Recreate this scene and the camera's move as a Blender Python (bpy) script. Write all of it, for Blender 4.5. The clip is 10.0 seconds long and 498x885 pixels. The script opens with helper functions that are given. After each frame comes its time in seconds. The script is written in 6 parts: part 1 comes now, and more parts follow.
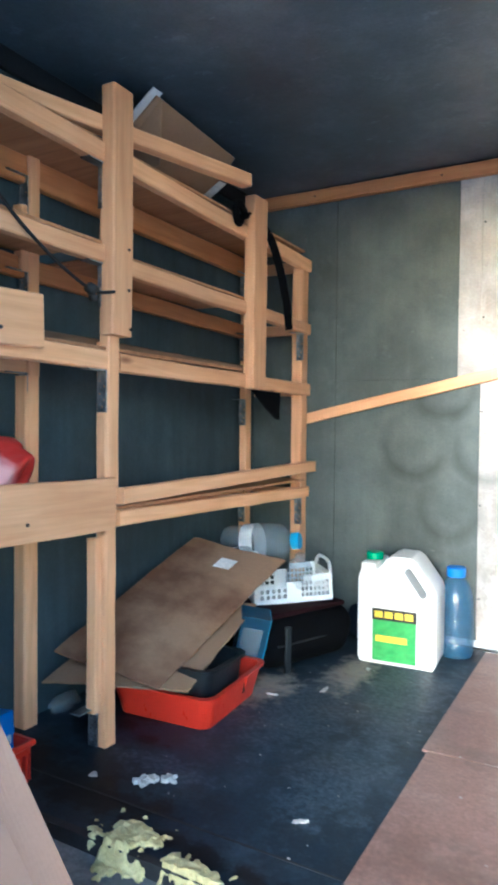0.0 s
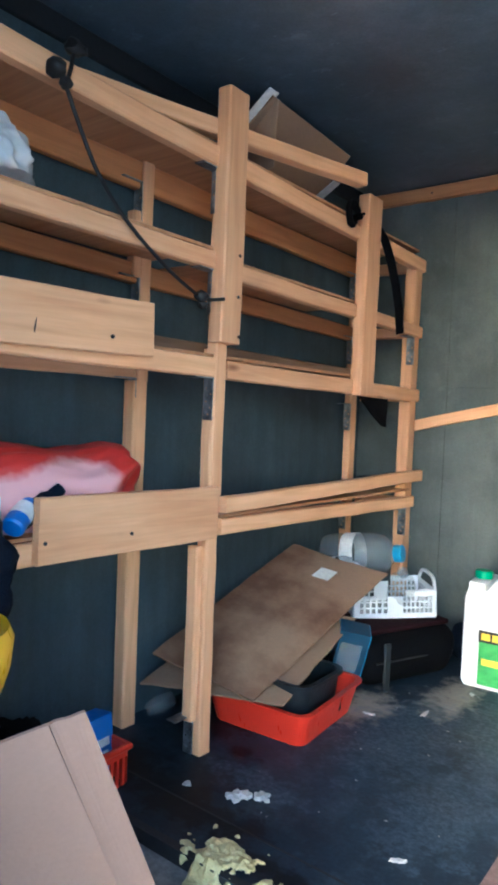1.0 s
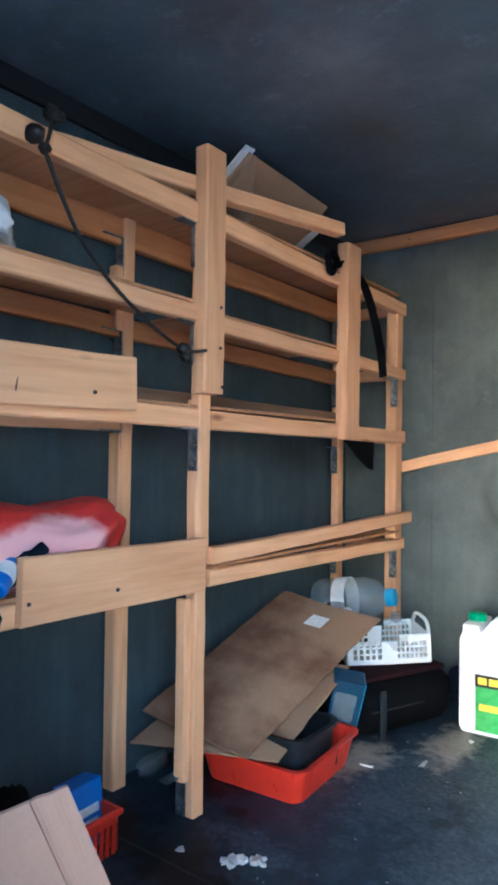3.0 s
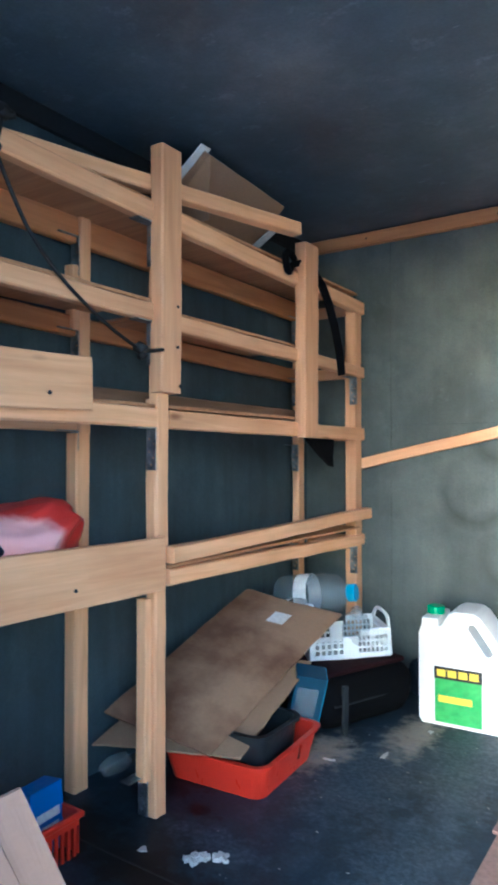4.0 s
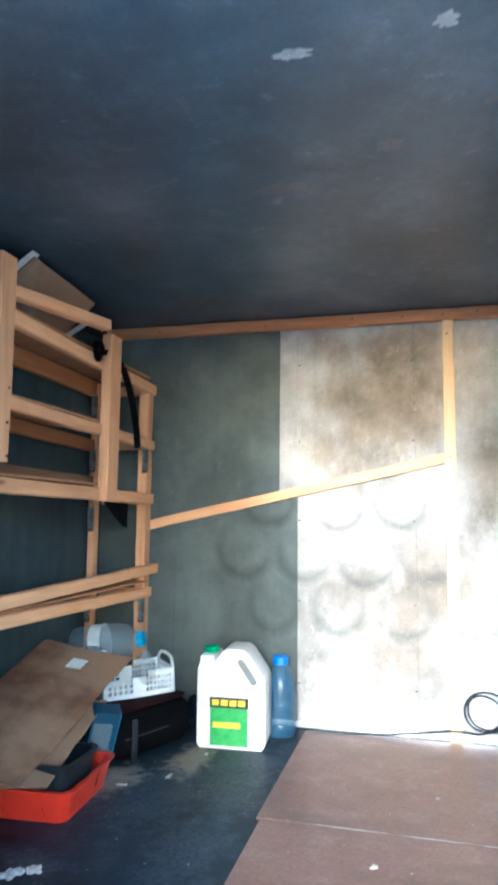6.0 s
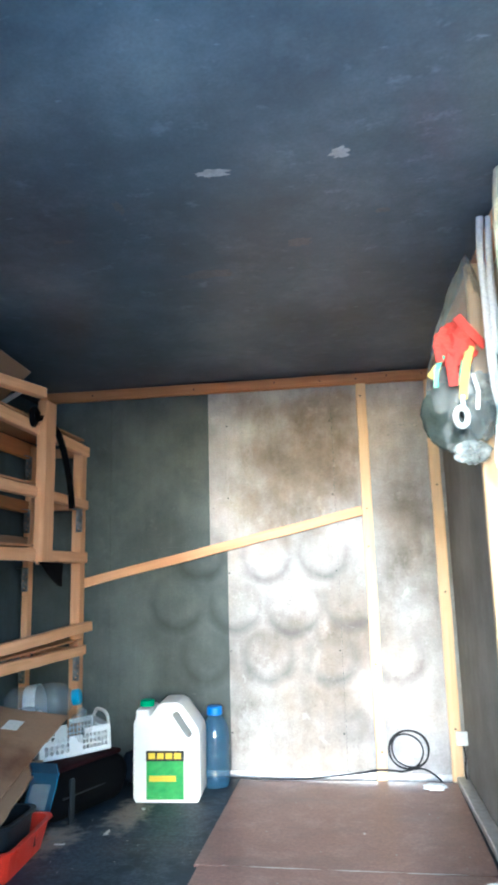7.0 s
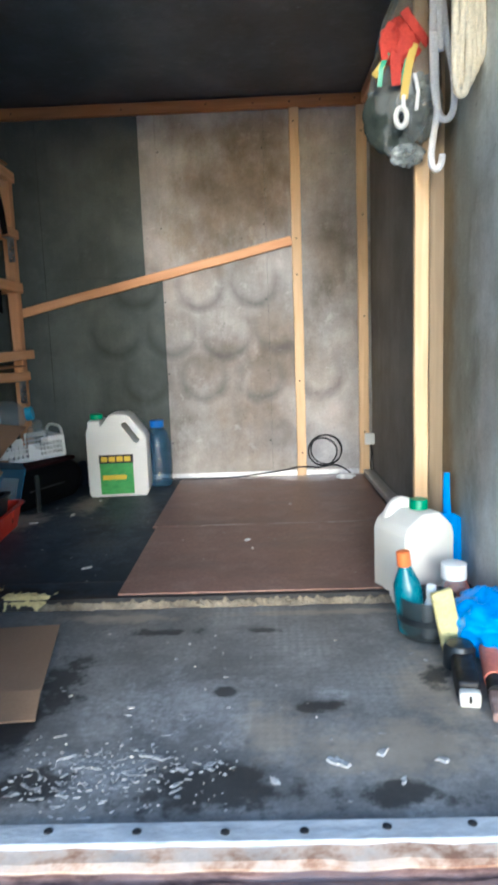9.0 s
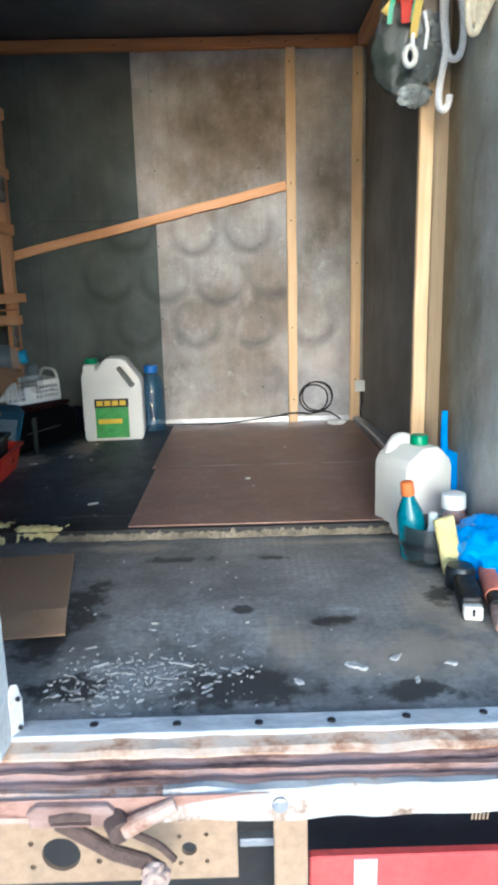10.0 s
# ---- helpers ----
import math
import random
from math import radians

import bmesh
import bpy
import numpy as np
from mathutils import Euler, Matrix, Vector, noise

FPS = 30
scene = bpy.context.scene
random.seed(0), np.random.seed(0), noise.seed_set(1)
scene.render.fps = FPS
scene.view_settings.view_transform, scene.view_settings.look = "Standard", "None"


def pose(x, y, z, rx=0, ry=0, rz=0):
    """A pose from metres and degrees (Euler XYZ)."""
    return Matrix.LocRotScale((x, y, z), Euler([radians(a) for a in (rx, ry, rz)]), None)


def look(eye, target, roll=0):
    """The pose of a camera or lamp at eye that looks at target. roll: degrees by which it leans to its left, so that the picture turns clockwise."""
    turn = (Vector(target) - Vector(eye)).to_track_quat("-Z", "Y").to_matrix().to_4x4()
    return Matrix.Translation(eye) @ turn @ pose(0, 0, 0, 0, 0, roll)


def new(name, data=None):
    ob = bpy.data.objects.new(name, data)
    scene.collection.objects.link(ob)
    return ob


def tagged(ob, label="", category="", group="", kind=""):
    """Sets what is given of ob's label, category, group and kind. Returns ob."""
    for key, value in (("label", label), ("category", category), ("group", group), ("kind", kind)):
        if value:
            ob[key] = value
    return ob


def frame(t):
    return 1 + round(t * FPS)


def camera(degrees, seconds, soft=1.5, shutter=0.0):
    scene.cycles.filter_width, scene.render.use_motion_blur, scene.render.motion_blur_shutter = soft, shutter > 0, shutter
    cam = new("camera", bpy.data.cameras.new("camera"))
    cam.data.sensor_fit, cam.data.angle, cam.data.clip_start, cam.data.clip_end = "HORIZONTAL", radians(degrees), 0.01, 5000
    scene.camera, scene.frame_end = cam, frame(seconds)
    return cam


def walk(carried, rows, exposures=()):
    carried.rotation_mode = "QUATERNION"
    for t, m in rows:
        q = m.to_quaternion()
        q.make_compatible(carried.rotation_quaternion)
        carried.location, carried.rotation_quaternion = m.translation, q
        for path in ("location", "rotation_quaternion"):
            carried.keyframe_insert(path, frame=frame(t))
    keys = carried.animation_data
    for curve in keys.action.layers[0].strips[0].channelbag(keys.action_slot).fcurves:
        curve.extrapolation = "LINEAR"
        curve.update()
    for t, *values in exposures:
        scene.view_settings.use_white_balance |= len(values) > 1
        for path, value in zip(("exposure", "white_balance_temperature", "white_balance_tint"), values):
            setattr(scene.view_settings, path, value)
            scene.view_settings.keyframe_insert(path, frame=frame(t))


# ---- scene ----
cam = camera(40.5, 10.0, soft=3.4, shutter=0.4)
PATH = [
    (0, (0.066, 0.04, 0.873), (-0.917, 1.781, 0.825), 0.6),
    (0.5, (0.053, 0.07, 0.908), (-1.063, 1.729, 0.864), 1.0),
    (1, (0.02, 0.071, 0.926), (-1.203, 1.652, 0.844), 2.4),
    (1.5, (0.006, 0.073, 0.931), (-1.242, 1.635, 0.88), 2.0),
    (2, (0.004, 0.073, 0.937), (-1.252, 1.63, 0.912), 1.7),
    (3.5, (0.041, 0.087, 0.954), (-1.13, 1.708, 1.008), 0.3),
    (4, (0.049, 0.088, 0.949), (-1.073, 1.743, 0.985), -0.0),
    (4.5, (0.07, 0.072, 0.942), (-0.923, 1.808, 0.957), -0.2),
    (5, (0.085, -0.027, 0.943), (-0.724, 1.802, 1.001), 0.1),
    (5.5, (0.135, -0.215, 0.935), (-0.517, 1.675, 0.969), 0.0),
    (6, (0.132, -0.349, 0.952), (-0.371, 1.574, 1.172), 0.6),
    (7.5, (0.19, -0.615, 0.959), (-0.007, 1.34, 1.332), -1.8),
    (8, (0.185, -0.69, 0.859), (0.094, 1.308, 0.845), -1.4),
    (8.5, (0.161, -0.743, 0.781), (0.123, 1.248, 0.594), -2.1),
    (9, (0.063, -0.759, 0.726), (0.008, 1.218, 0.429), -2.1),
    (9.5, (0.003, -0.797, 0.699), (0.06, 1.168, 0.335), -2.9),
    (10, (-0.037, -0.828, 0.677), (-0.018, 1.126, 0.255), -1.4),
]
EXPOSURES = [(0.0, 3.8, 4750, 4), (1.5, 3.8, 4950, 10), (2.0, 3.75, 4950, 12), (4.0, 3.7, 4600, 5), (5.0, 3.65, 4500, 3), (5.5, 3.65, 4600, 2), (6.2, 3.6, 4600, 2), (7.5, 3.05, 4750, 4), (8.0, 2.6, 4900, 6), (8.5, 2.3, 5000, 7), (10.0, 2.05, 5050, 5)]
walk(cam, [(t, look(eye, target, roll)) for t, eye, target, roll in PATH], EXPOSURES)

# ---- world and light ----
world = bpy.data.worlds.new("sky")
scene.world = world
world.use_nodes = True
wn = world.node_tree.nodes
sky = wn.new("ShaderNodeTexSky")
sky.sky_type = 'NISHITA'
sky.sun_disc = False
sky.sun_elevation = radians(12.5)
sky.sun_rotation = radians(178)
wn["Background"].inputs["Strength"].default_value = 0.15
world.node_tree.links.new(sky.outputs[0], wn["Background"].inputs["Color"])

sun = new("sun", bpy.data.lights.new("sun", 'SUN'))
sun.data.energy, sun.data.angle, sun.data.color = 0.38, radians(12), (1.0, 0.96, 0.92)
sun.matrix_world = look((0.25, -9.0, 2.0), (0, 0, 0))


# ---- materials ----
def nodes_of(name):
    m = bpy.data.materials.new(name)
    m.use_nodes = True
    nt = m.node_tree
    return m, nt, nt.nodes["Principled BSDF"]


def noise_node(nt, scale, detail=4.0, rough=0.55, stretch=(1, 1, 1), world_space=False):
    n = nt.nodes.new("ShaderNodeTexNoise")
    n.inputs["Scale"].default_value, n.inputs["Detail"].default_value, n.inputs["Roughness"].default_value = scale, detail, rough
    mp = nt.nodes.new("ShaderNodeMapping")
    mp.inputs["Scale"].default_value = stretch
    if world_space:
        g = nt.nodes.new("ShaderNodeNewGeometry")
        nt.links.new(g.outputs["Position"], mp.inputs[0])
    else:
        g = nt.nodes.new("ShaderNodeTexCoord")
        nt.links.new(g.outputs["Object"], mp.inputs[0])
    nt.links.new(mp.outputs[0], n.inputs["Vector"])
    return n


def ramp(nt, fac, stops):
    r = nt.nodes.new("ShaderNodeValToRGB")
    e = r.color_ramp.elements
    while len(e) < len(stops):
        e.new(0.5)
    for k, (p, c) in enumerate(stops):
        e[k].position = p
        e[k].color = (*c, 1) if len(c) == 3 else c
    nt.links.new(fac, r.inputs[0])
    return r


def mix(nt, fac, a, b, how='MIX'):
    n = nt.nodes.new("ShaderNodeMix")
    n.data_type, n.blend_type = 'RGBA', how
    for sock, v in ((n.inputs[0], fac), (n.inputs[6], a), (n.inputs[7], b)):
        if isinstance(v, (int, float)):
            sock.default_value = v
        elif isinstance(v, tuple):
            sock.default_value = (*v, 1) if len(v) == 3 else v
        else:
            nt.links.new(v, sock)
    return n.outputs[2]


def calc(nt, op, a, b=0.0, c=0.0):
    n = nt.nodes.new("ShaderNodeMath")
    n.operation = op
    for sock, v in zip(n.inputs, (a, b, c)):
        if isinstance(v, (int, float)):
            sock.default_value = v
        else:
            nt.links.new(v, sock)
    return n.outputs[0]


def bump(nt, p, height, strength, dist=0.01):
    b = nt.nodes.new("ShaderNodeBump")
    b.inputs["Strength"].default_value, b.inputs["Distance"].default_value = strength, dist
    nt.links.new(height, b.inputs["Height"])
    nt.links.new(b.outputs[0], p.inputs["Normal"])


BLACK, WHITE = (0, 0, 0), (1, 1, 1)


def surface(name, a, b, scale=6.0, rough=0.6, metal=0.0, grain=60.0, depth=0.15, stretch=(1, 1, 1), spread=0.25, coat=0.0, speckle=0.2):
    """Two tones at a large scale, broken up by a fine grain, with relief."""
    m, nt, p = nodes_of(name)
    big = noise_node(nt, scale, 5, 0.6, stretch)
    fine = noise_node(nt, grain, 3, 0.6, stretch)
    tone = ramp(nt, big.outputs[0], [(0.5 - spread, a), (0.5 + spread, b)])
    speck = ramp(nt, fine.outputs[0], [(0.25, (1 - speckle,) * 3), (0.75, (1 + speckle * 0.55,) * 3)])
    nt.links.new(mix(nt, 1.0, tone.outputs[0], speck.outputs[0], 'MULTIPLY'), p.inputs["Base Color"])
    rr = ramp(nt, big.outputs[0], [(0.2, (rough * 0.8,) * 3), (0.8, (min(1, rough * 1.2),) * 3)])
    nt.links.new(rr.outputs[0], p.inputs["Roughness"])
    p.inputs["Metallic"].default_value = metal
    p.inputs["Coat Weight"].default_value = coat
    bump(nt, p, fine.outputs[0], depth)
    return m


def wood(name, light, dark, knots=True):
    m, nt, p = nodes_of(name)
    info = nt.nodes.new("ShaderNodeObjectInfo")
    tc = nt.nodes.new("ShaderNodeTexCoord")
    off = nt.nodes.new("ShaderNodeVectorMath")
    off.operation = 'MULTIPLY_ADD'
    comb = nt.nodes.new("ShaderNodeCombineXYZ")
    for k in range(3):
        nt.links.new(info.outputs["Random"], comb.inputs[k])
    nt.links.new(comb.outputs[0], off.inputs[0])
    off.inputs[1].default_value = (7.0, 3.0, 5.0)
    nt.links.new(tc.outputs["Object"], off.inputs[2])

    def tex(scale, stretch, detail):
        mp = nt.nodes.new("ShaderNodeMapping")
        mp.inputs["Scale"].default_value = stretch
        n = nt.nodes.new("ShaderNodeTexNoise")
        n.inputs["Scale"].default_value, n.inputs["Detail"].default_value = scale, detail
        n.inputs["Distortion"].default_value = 0.6
        nt.links.new(off.outputs[0], mp.inputs[0])
        nt.links.new(mp.outputs[0], n.inputs["Vector"])
        return n
    g1 = tex(9.0, (0.35, 5.0, 5.0), 5)
    g2 = tex(60.0, (0.08, 1.6, 1.6), 4)
    blot = tex(2.2, (1.0, 2.0, 2.0), 3)
    c1 = ramp(nt, g1.outputs[0], [(0.28, dark), (0.62, light)])
    c2 = ramp(nt, g2.outputs[0], [(0.3, (0.94, 0.93, 0.91)), (0.65, (1.02, 1.015, 1.01))])
    c3 = ramp(nt, blot.outputs[0], [(0.3, (0.88, 0.84, 0.8)), (0.6, (1, 1, 1))])
    col = mix(nt, 1.0, c1.outputs[0], c2.outputs[0], 'MULTIPLY')
    col = mix(nt, 1.0, col, c3.outputs[0], 'MULTIPLY')
    tone = ramp(nt, info.outputs["Random"], [(0.0, (0.84, 0.8, 0.76)), (1.0, (1.08, 1.06, 1.0))])
    col = mix(nt, 1.0, col, tone.outputs[0], 'MULTIPLY')
    if knots:
        v = nt.nodes.new("ShaderNodeTexVoronoi")
        v.inputs["Scale"].default_value = 3.2
        mp = nt.nodes.new("ShaderNodeMapping")
        mp.inputs["Scale"].default_value = (0.75, 2.4, 2.4)
        nt.links.new(off.outputs[0], mp.inputs[0])
        nt.links.new(mp.outputs[0], v.inputs["Vector"])
        k = ramp(nt, v.outputs["Distance"], [(0.035, (0.32, 0.2, 0.13)), (0.1, (1, 1, 1))])
        col = mix(nt, 0.85, col, mix(nt, 1.0, col, k.outputs[0], 'MULTIPLY'))
    nt.links.new(col, p.inputs["Base Color"])
    p.inputs["Roughness"].default_value = 0.62
    bump(nt, p, g2.outputs[0], 0.25, 0.004)
    return m


def plastic(name, c, rough=0.35, trans=0.0, sub=0.0):
    m, nt, p = nodes_of(name)
    big = noise_node(nt, 5.0, 3)
    scuff = noise_node(nt, 45.0, 4, 0.7, (1, 1, 0.3))
    nt.links.new(ramp(nt, big.outputs[0], [(0.3, tuple(x * 0.88 for x in c)), (0.7, c)]).outputs[0], p.inputs["Base Color"])
    nt.links.new(ramp(nt, scuff.outputs[0], [(0.3, (rough * 0.8,) * 3), (0.75, (min(1, rough * 1.5),) * 3)]).outputs[0], p.inputs["Roughness"])
    p.inputs["Transmission Weight"].default_value = trans
    if sub:
        p.inputs["Subsurface Weight"].default_value = sub
        p.inputs["Subsurface Radius"].default_value = (0.03, 0.03, 0.03)
    bump(nt, p, scuff.outputs[0], 0.04, 0.005)
    return m


def cloth(name, a, b):
    m = surface(name, a, b, 8, 0.95, 0, 150, 0.3)
    m.node_tree.nodes["Principled BSDF"].inputs["Specular IOR Level"].default_value = 0.08
    return m


def clear(name, c, alpha=0.3):
    """A thin clear plastic skin: mostly seen through, with gloss and faint ripples."""
    m, nt, p = nodes_of(name)
    n = noise_node(nt, 14, 2)
    nt.links.new(ramp(nt, n.outputs[0], [(0.3, tuple(x * 0.85 for x in c)), (0.7, c)]).outputs[0], p.inputs["Base Color"])
    p.inputs["Alpha"].default_value, p.inputs["Roughness"].default_value, p.inputs["Specular IOR Level"].default_value = alpha, 0.12, 0.9
    bump(nt, p, n.outputs[0], 0.3, 0.01)
    return m


def dirt_wall(name, base, pale, soot, rings=(), streak=0.5, rough=0.75, brown=0.0, blotches=(), flecks=0.0, axis=0):
    """Old painted sheet: cloudy soot, paler rubbed places, drips and, where given, round stains (x, z, radius)."""
    m, nt, p = nodes_of(name)
    cloud = noise_node(nt, 1.9, 6, 0.62, (1, 1, 1), True)
    rub = noise_node(nt, 6.5, 6, 0.7, (1, 1, 0.7), True)
    drip = noise_node(nt, 5.0, 4, 0.6, (4.0, 4.0, 0.35), True)
    fine = noise_node(nt, 120, 3, 0.6, (1, 1, 1), True)
    col = ramp(nt, cloud.outputs[0], [(0.3, soot), (0.52, base), (0.72, pale)]).outputs[0]
    col = mix(nt, ramp(nt, rub.outputs[0], [(0.52, BLACK), (0.78, (0.55,) * 3)]).outputs[0], col, pale)
    d = ramp(nt, drip.outputs[0], [(0.35, (1 - streak * 0.6,) * 3), (0.6, (1.05,) * 3)]).outputs[0]
    col = mix(nt, 1.0, col, d, 'MULTIPLY')
    col = mix(nt, 1.0, col, ramp(nt, fine.outputs[0], [(0.2, (0.8,) * 3), (0.8, (1.1,) * 3)]).outputs[0], 'MULTIPLY')
    height = rub.outputs[0]
    if brown:
        bl = noise_node(nt, 1.7, 5, 0.65, (1.0, 1.0, 0.8), True)
        f = calc(nt, 'MULTIPLY', ramp(nt, bl.outputs[0], [(0.45, BLACK), (0.66, WHITE)]).outputs[0], brown)
        col = mix(nt, f, col, mix(nt, 1.0, col, (0.84, 0.70, 0.56), 'MULTIPLY'))
        spots = noise_node(nt, 26, 5, 0.75, (1, 1, 1), True)
        col = mix(nt, ramp(nt, spots.outputs[0], [(0.62, BLACK), (0.74, (0.5,) * 3)]).outputs[0], col, tuple(x * 0.4 for x in soot))
    if flecks:
        fl = noise_node(nt, 9, 6, 0.7, (1, 1.4, 1), True)
        col = mix(nt, ramp(nt, fl.outputs[0], [(0.60, BLACK), (0.70, (flecks,) * 3)]).outputs[0], col, tuple(min(0.8, x * 1.9) for x in pale))
        sc = noise_node(nt, 34, 3, 0.6, (0.35, 1, 1), True)
        col = mix(nt, ramp(nt, sc.outputs[0], [(0.70, BLACK), (0.75, (flecks,) * 3)]).outputs[0], col, tuple(min(0.8, x * 2.4) for x in pale))
    if blotches:
        g = nt.nodes.new("ShaderNodeNewGeometry")
        sep = nt.nodes.new("ShaderNodeSeparateXYZ")
        nt.links.new(g.outputs["Position"], sep.inputs[0])
        ragged = noise_node(nt, 4.5, 6, 0.7, (1, 1, 0.6), True)
        # ragged oval areas: centre, radii and a factor on the colour
        for cx, cz, rx, rz, tint in blotches:
            u = calc(nt, 'DIVIDE', calc(nt, 'SUBTRACT', sep.outputs[axis], cx), rx)
            v = calc(nt, 'DIVIDE', calc(nt, 'SUBTRACT', sep.outputs[2], cz), rz)
            q = calc(nt, 'SQRT', calc(nt, 'ADD', calc(nt, 'MULTIPLY', u, u), calc(nt, 'MULTIPLY', v, v)))
            q = calc(nt, 'MULTIPLY_ADD', calc(nt, 'SUBTRACT', ragged.outputs[0], 0.5), 2.4, q)
            f = ramp(nt, q, [(0.45, (0.9,) * 3), (1.15, BLACK)]).outputs[0]
            col = mix(nt, f, col, mix(nt, 1.0, col, tint, 'MULTIPLY'))
    if rings:
        g = nt.nodes.new("ShaderNodeNewGeometry")
        sep = nt.nodes.new("ShaderNodeSeparateXYZ")
        nt.links.new(g.outputs["Position"], sep.inputs[0])
        wob = noise_node(nt, 9, 3, 0.5, (1, 1, 1), True)
        total = None
        for cx, cz, r in rings:
            dx = calc(nt, 'SUBTRACT', sep.outputs[0], cx)
            dz = calc(nt, 'SUBTRACT', sep.outputs[2], cz)
            dist = calc(nt, 'SQRT', calc(nt, 'ADD', calc(nt, 'MULTIPLY', dx, dx), calc(nt, 'MULTIPLY', dz, dz)))
            dist = calc(nt, 'MULTIPLY_ADD', wob.outputs[0], 0.03, dist)
            off = calc(nt, 'ABSOLUTE', calc(nt, 'SUBTRACT', dist, r + 0.015))
            line = calc(nt, 'MAXIMUM', calc(nt, 'SUBTRACT', 1.0, calc(nt, 'DIVIDE', off, 0.042)), 0.0)
            low = calc(nt, 'MINIMUM', calc(nt, 'MAXIMUM', calc(nt, 'MULTIPLY_ADD', dz, -3.2, 0.45), 0.1), 1.0)
            line = calc(nt, 'MULTIPLY', line, low)
            total = line if total is None else calc(nt, 'MAXIMUM', total, line)
        amount = calc(nt, 'MULTIPLY', total, ramp(nt, rub.outputs[0], [(0.3, (0.95,) * 3), (0.7, (0.45,) * 3)]).outputs[0])
        col = mix(nt, calc(nt, 'MULTIPLY', amount, 1.0), col, tuple(x * 0.22 for x in base))
    nt.links.new(col, p.inputs["Base Color"])
    p.inputs["Roughness"].default_value = rough
    bump(nt, p, height, 0.18, 0.01)
    return m


M_PINE = wood("pine", (0.88, 0.51, 0.275), (0.77, 0.405, 0.20))
M_PINE_PALE = wood("pale_pine", (0.84, 0.64, 0.40), (0.75, 0.53, 0.30))
M_PINE_DARK = wood("dark_brown_pine", (0.30, 0.19, 0.12), (0.2, 0.12, 0.075))
M_BOARD_GREY = wood("weathered_board", (0.37, 0.285, 0.18), (0.26, 0.19, 0.115))
M_PINE_RED = wood("orange_brown_pine", (0.64, 0.29, 0.11), (0.50, 0.205, 0.072))
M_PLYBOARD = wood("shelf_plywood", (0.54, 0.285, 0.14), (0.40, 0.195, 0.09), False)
RINGS = [(-0.135, 0.785, 0.13), (-0.258, 1.02, 0.115), (0.02, 1.035, 0.115), (0.14, 0.795, 0.118), (-0.263, 0.55, 0.115), (0.038, 0.545, 0.115), (0.345, 0.55, 0.115), (-0.705, 0.81, 0.13), (-0.593, 1.04, 0.115), (-0.563, 0.545, 0.115), (-0.42, 0.79, 0.12)]
# browner high up, darker below the top batten and at the foot
M_WALL_BACK = dirt_wall("back_wall_paint", (0.36, 0.35, 0.345), (0.57, 0.56, 0.56), (0.15, 0.133, 0.115), RINGS, 0.08, 0.75, 0.7, [(-0.12, 1.42, 0.34, 0.36, (0.68, 0.60, 0.48)), (0.0, 1.75, 0.5, 0.10, (0.78, 0.72, 0.66)), (0.10, 0.2, 0.5, 0.13, (0.74, 0.75, 0.78)), (0.43, 1.25, 0.10, 0.3, (0.8, 0.77, 0.72))], 0.22)
# darker sheet tone, with shade left of the doorway put into the colour too
M_WALL_DARKPANEL = dirt_wall("back_wall_dark_shaded_paint", (0.075, 0.092, 0.088), (0.130, 0.152, 0.144), (0.036, 0.045, 0.042), RINGS, 0.08, 0.75, 0.0, (), 0.12)
M_WALL_LEFT = dirt_wall("side_wall_paint", (0.044, 0.070, 0.080), (0.074, 0.106, 0.117), (0.024, 0.039, 0.046), (), 0.3, 0.75, 0.0, (), 0.06)
# darker and browner towards the board at y 1.46, paler near y 1.12
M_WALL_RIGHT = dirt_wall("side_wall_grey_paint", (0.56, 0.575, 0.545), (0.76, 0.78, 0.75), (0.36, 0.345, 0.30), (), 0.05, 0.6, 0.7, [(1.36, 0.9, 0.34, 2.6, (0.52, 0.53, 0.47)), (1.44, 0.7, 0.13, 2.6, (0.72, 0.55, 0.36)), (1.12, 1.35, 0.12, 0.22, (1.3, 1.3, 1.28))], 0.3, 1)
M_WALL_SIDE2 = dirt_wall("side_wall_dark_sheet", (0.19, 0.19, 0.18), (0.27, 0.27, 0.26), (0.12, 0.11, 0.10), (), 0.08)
M_CEIL = dirt_wall("ceiling_dark_paint", (0.090, 0.120, 0.145), (0.175, 0.212, 0.242), (0.050, 0.070, 0.086), (), 0.05, 0.36, 0.0, (), 0.28)


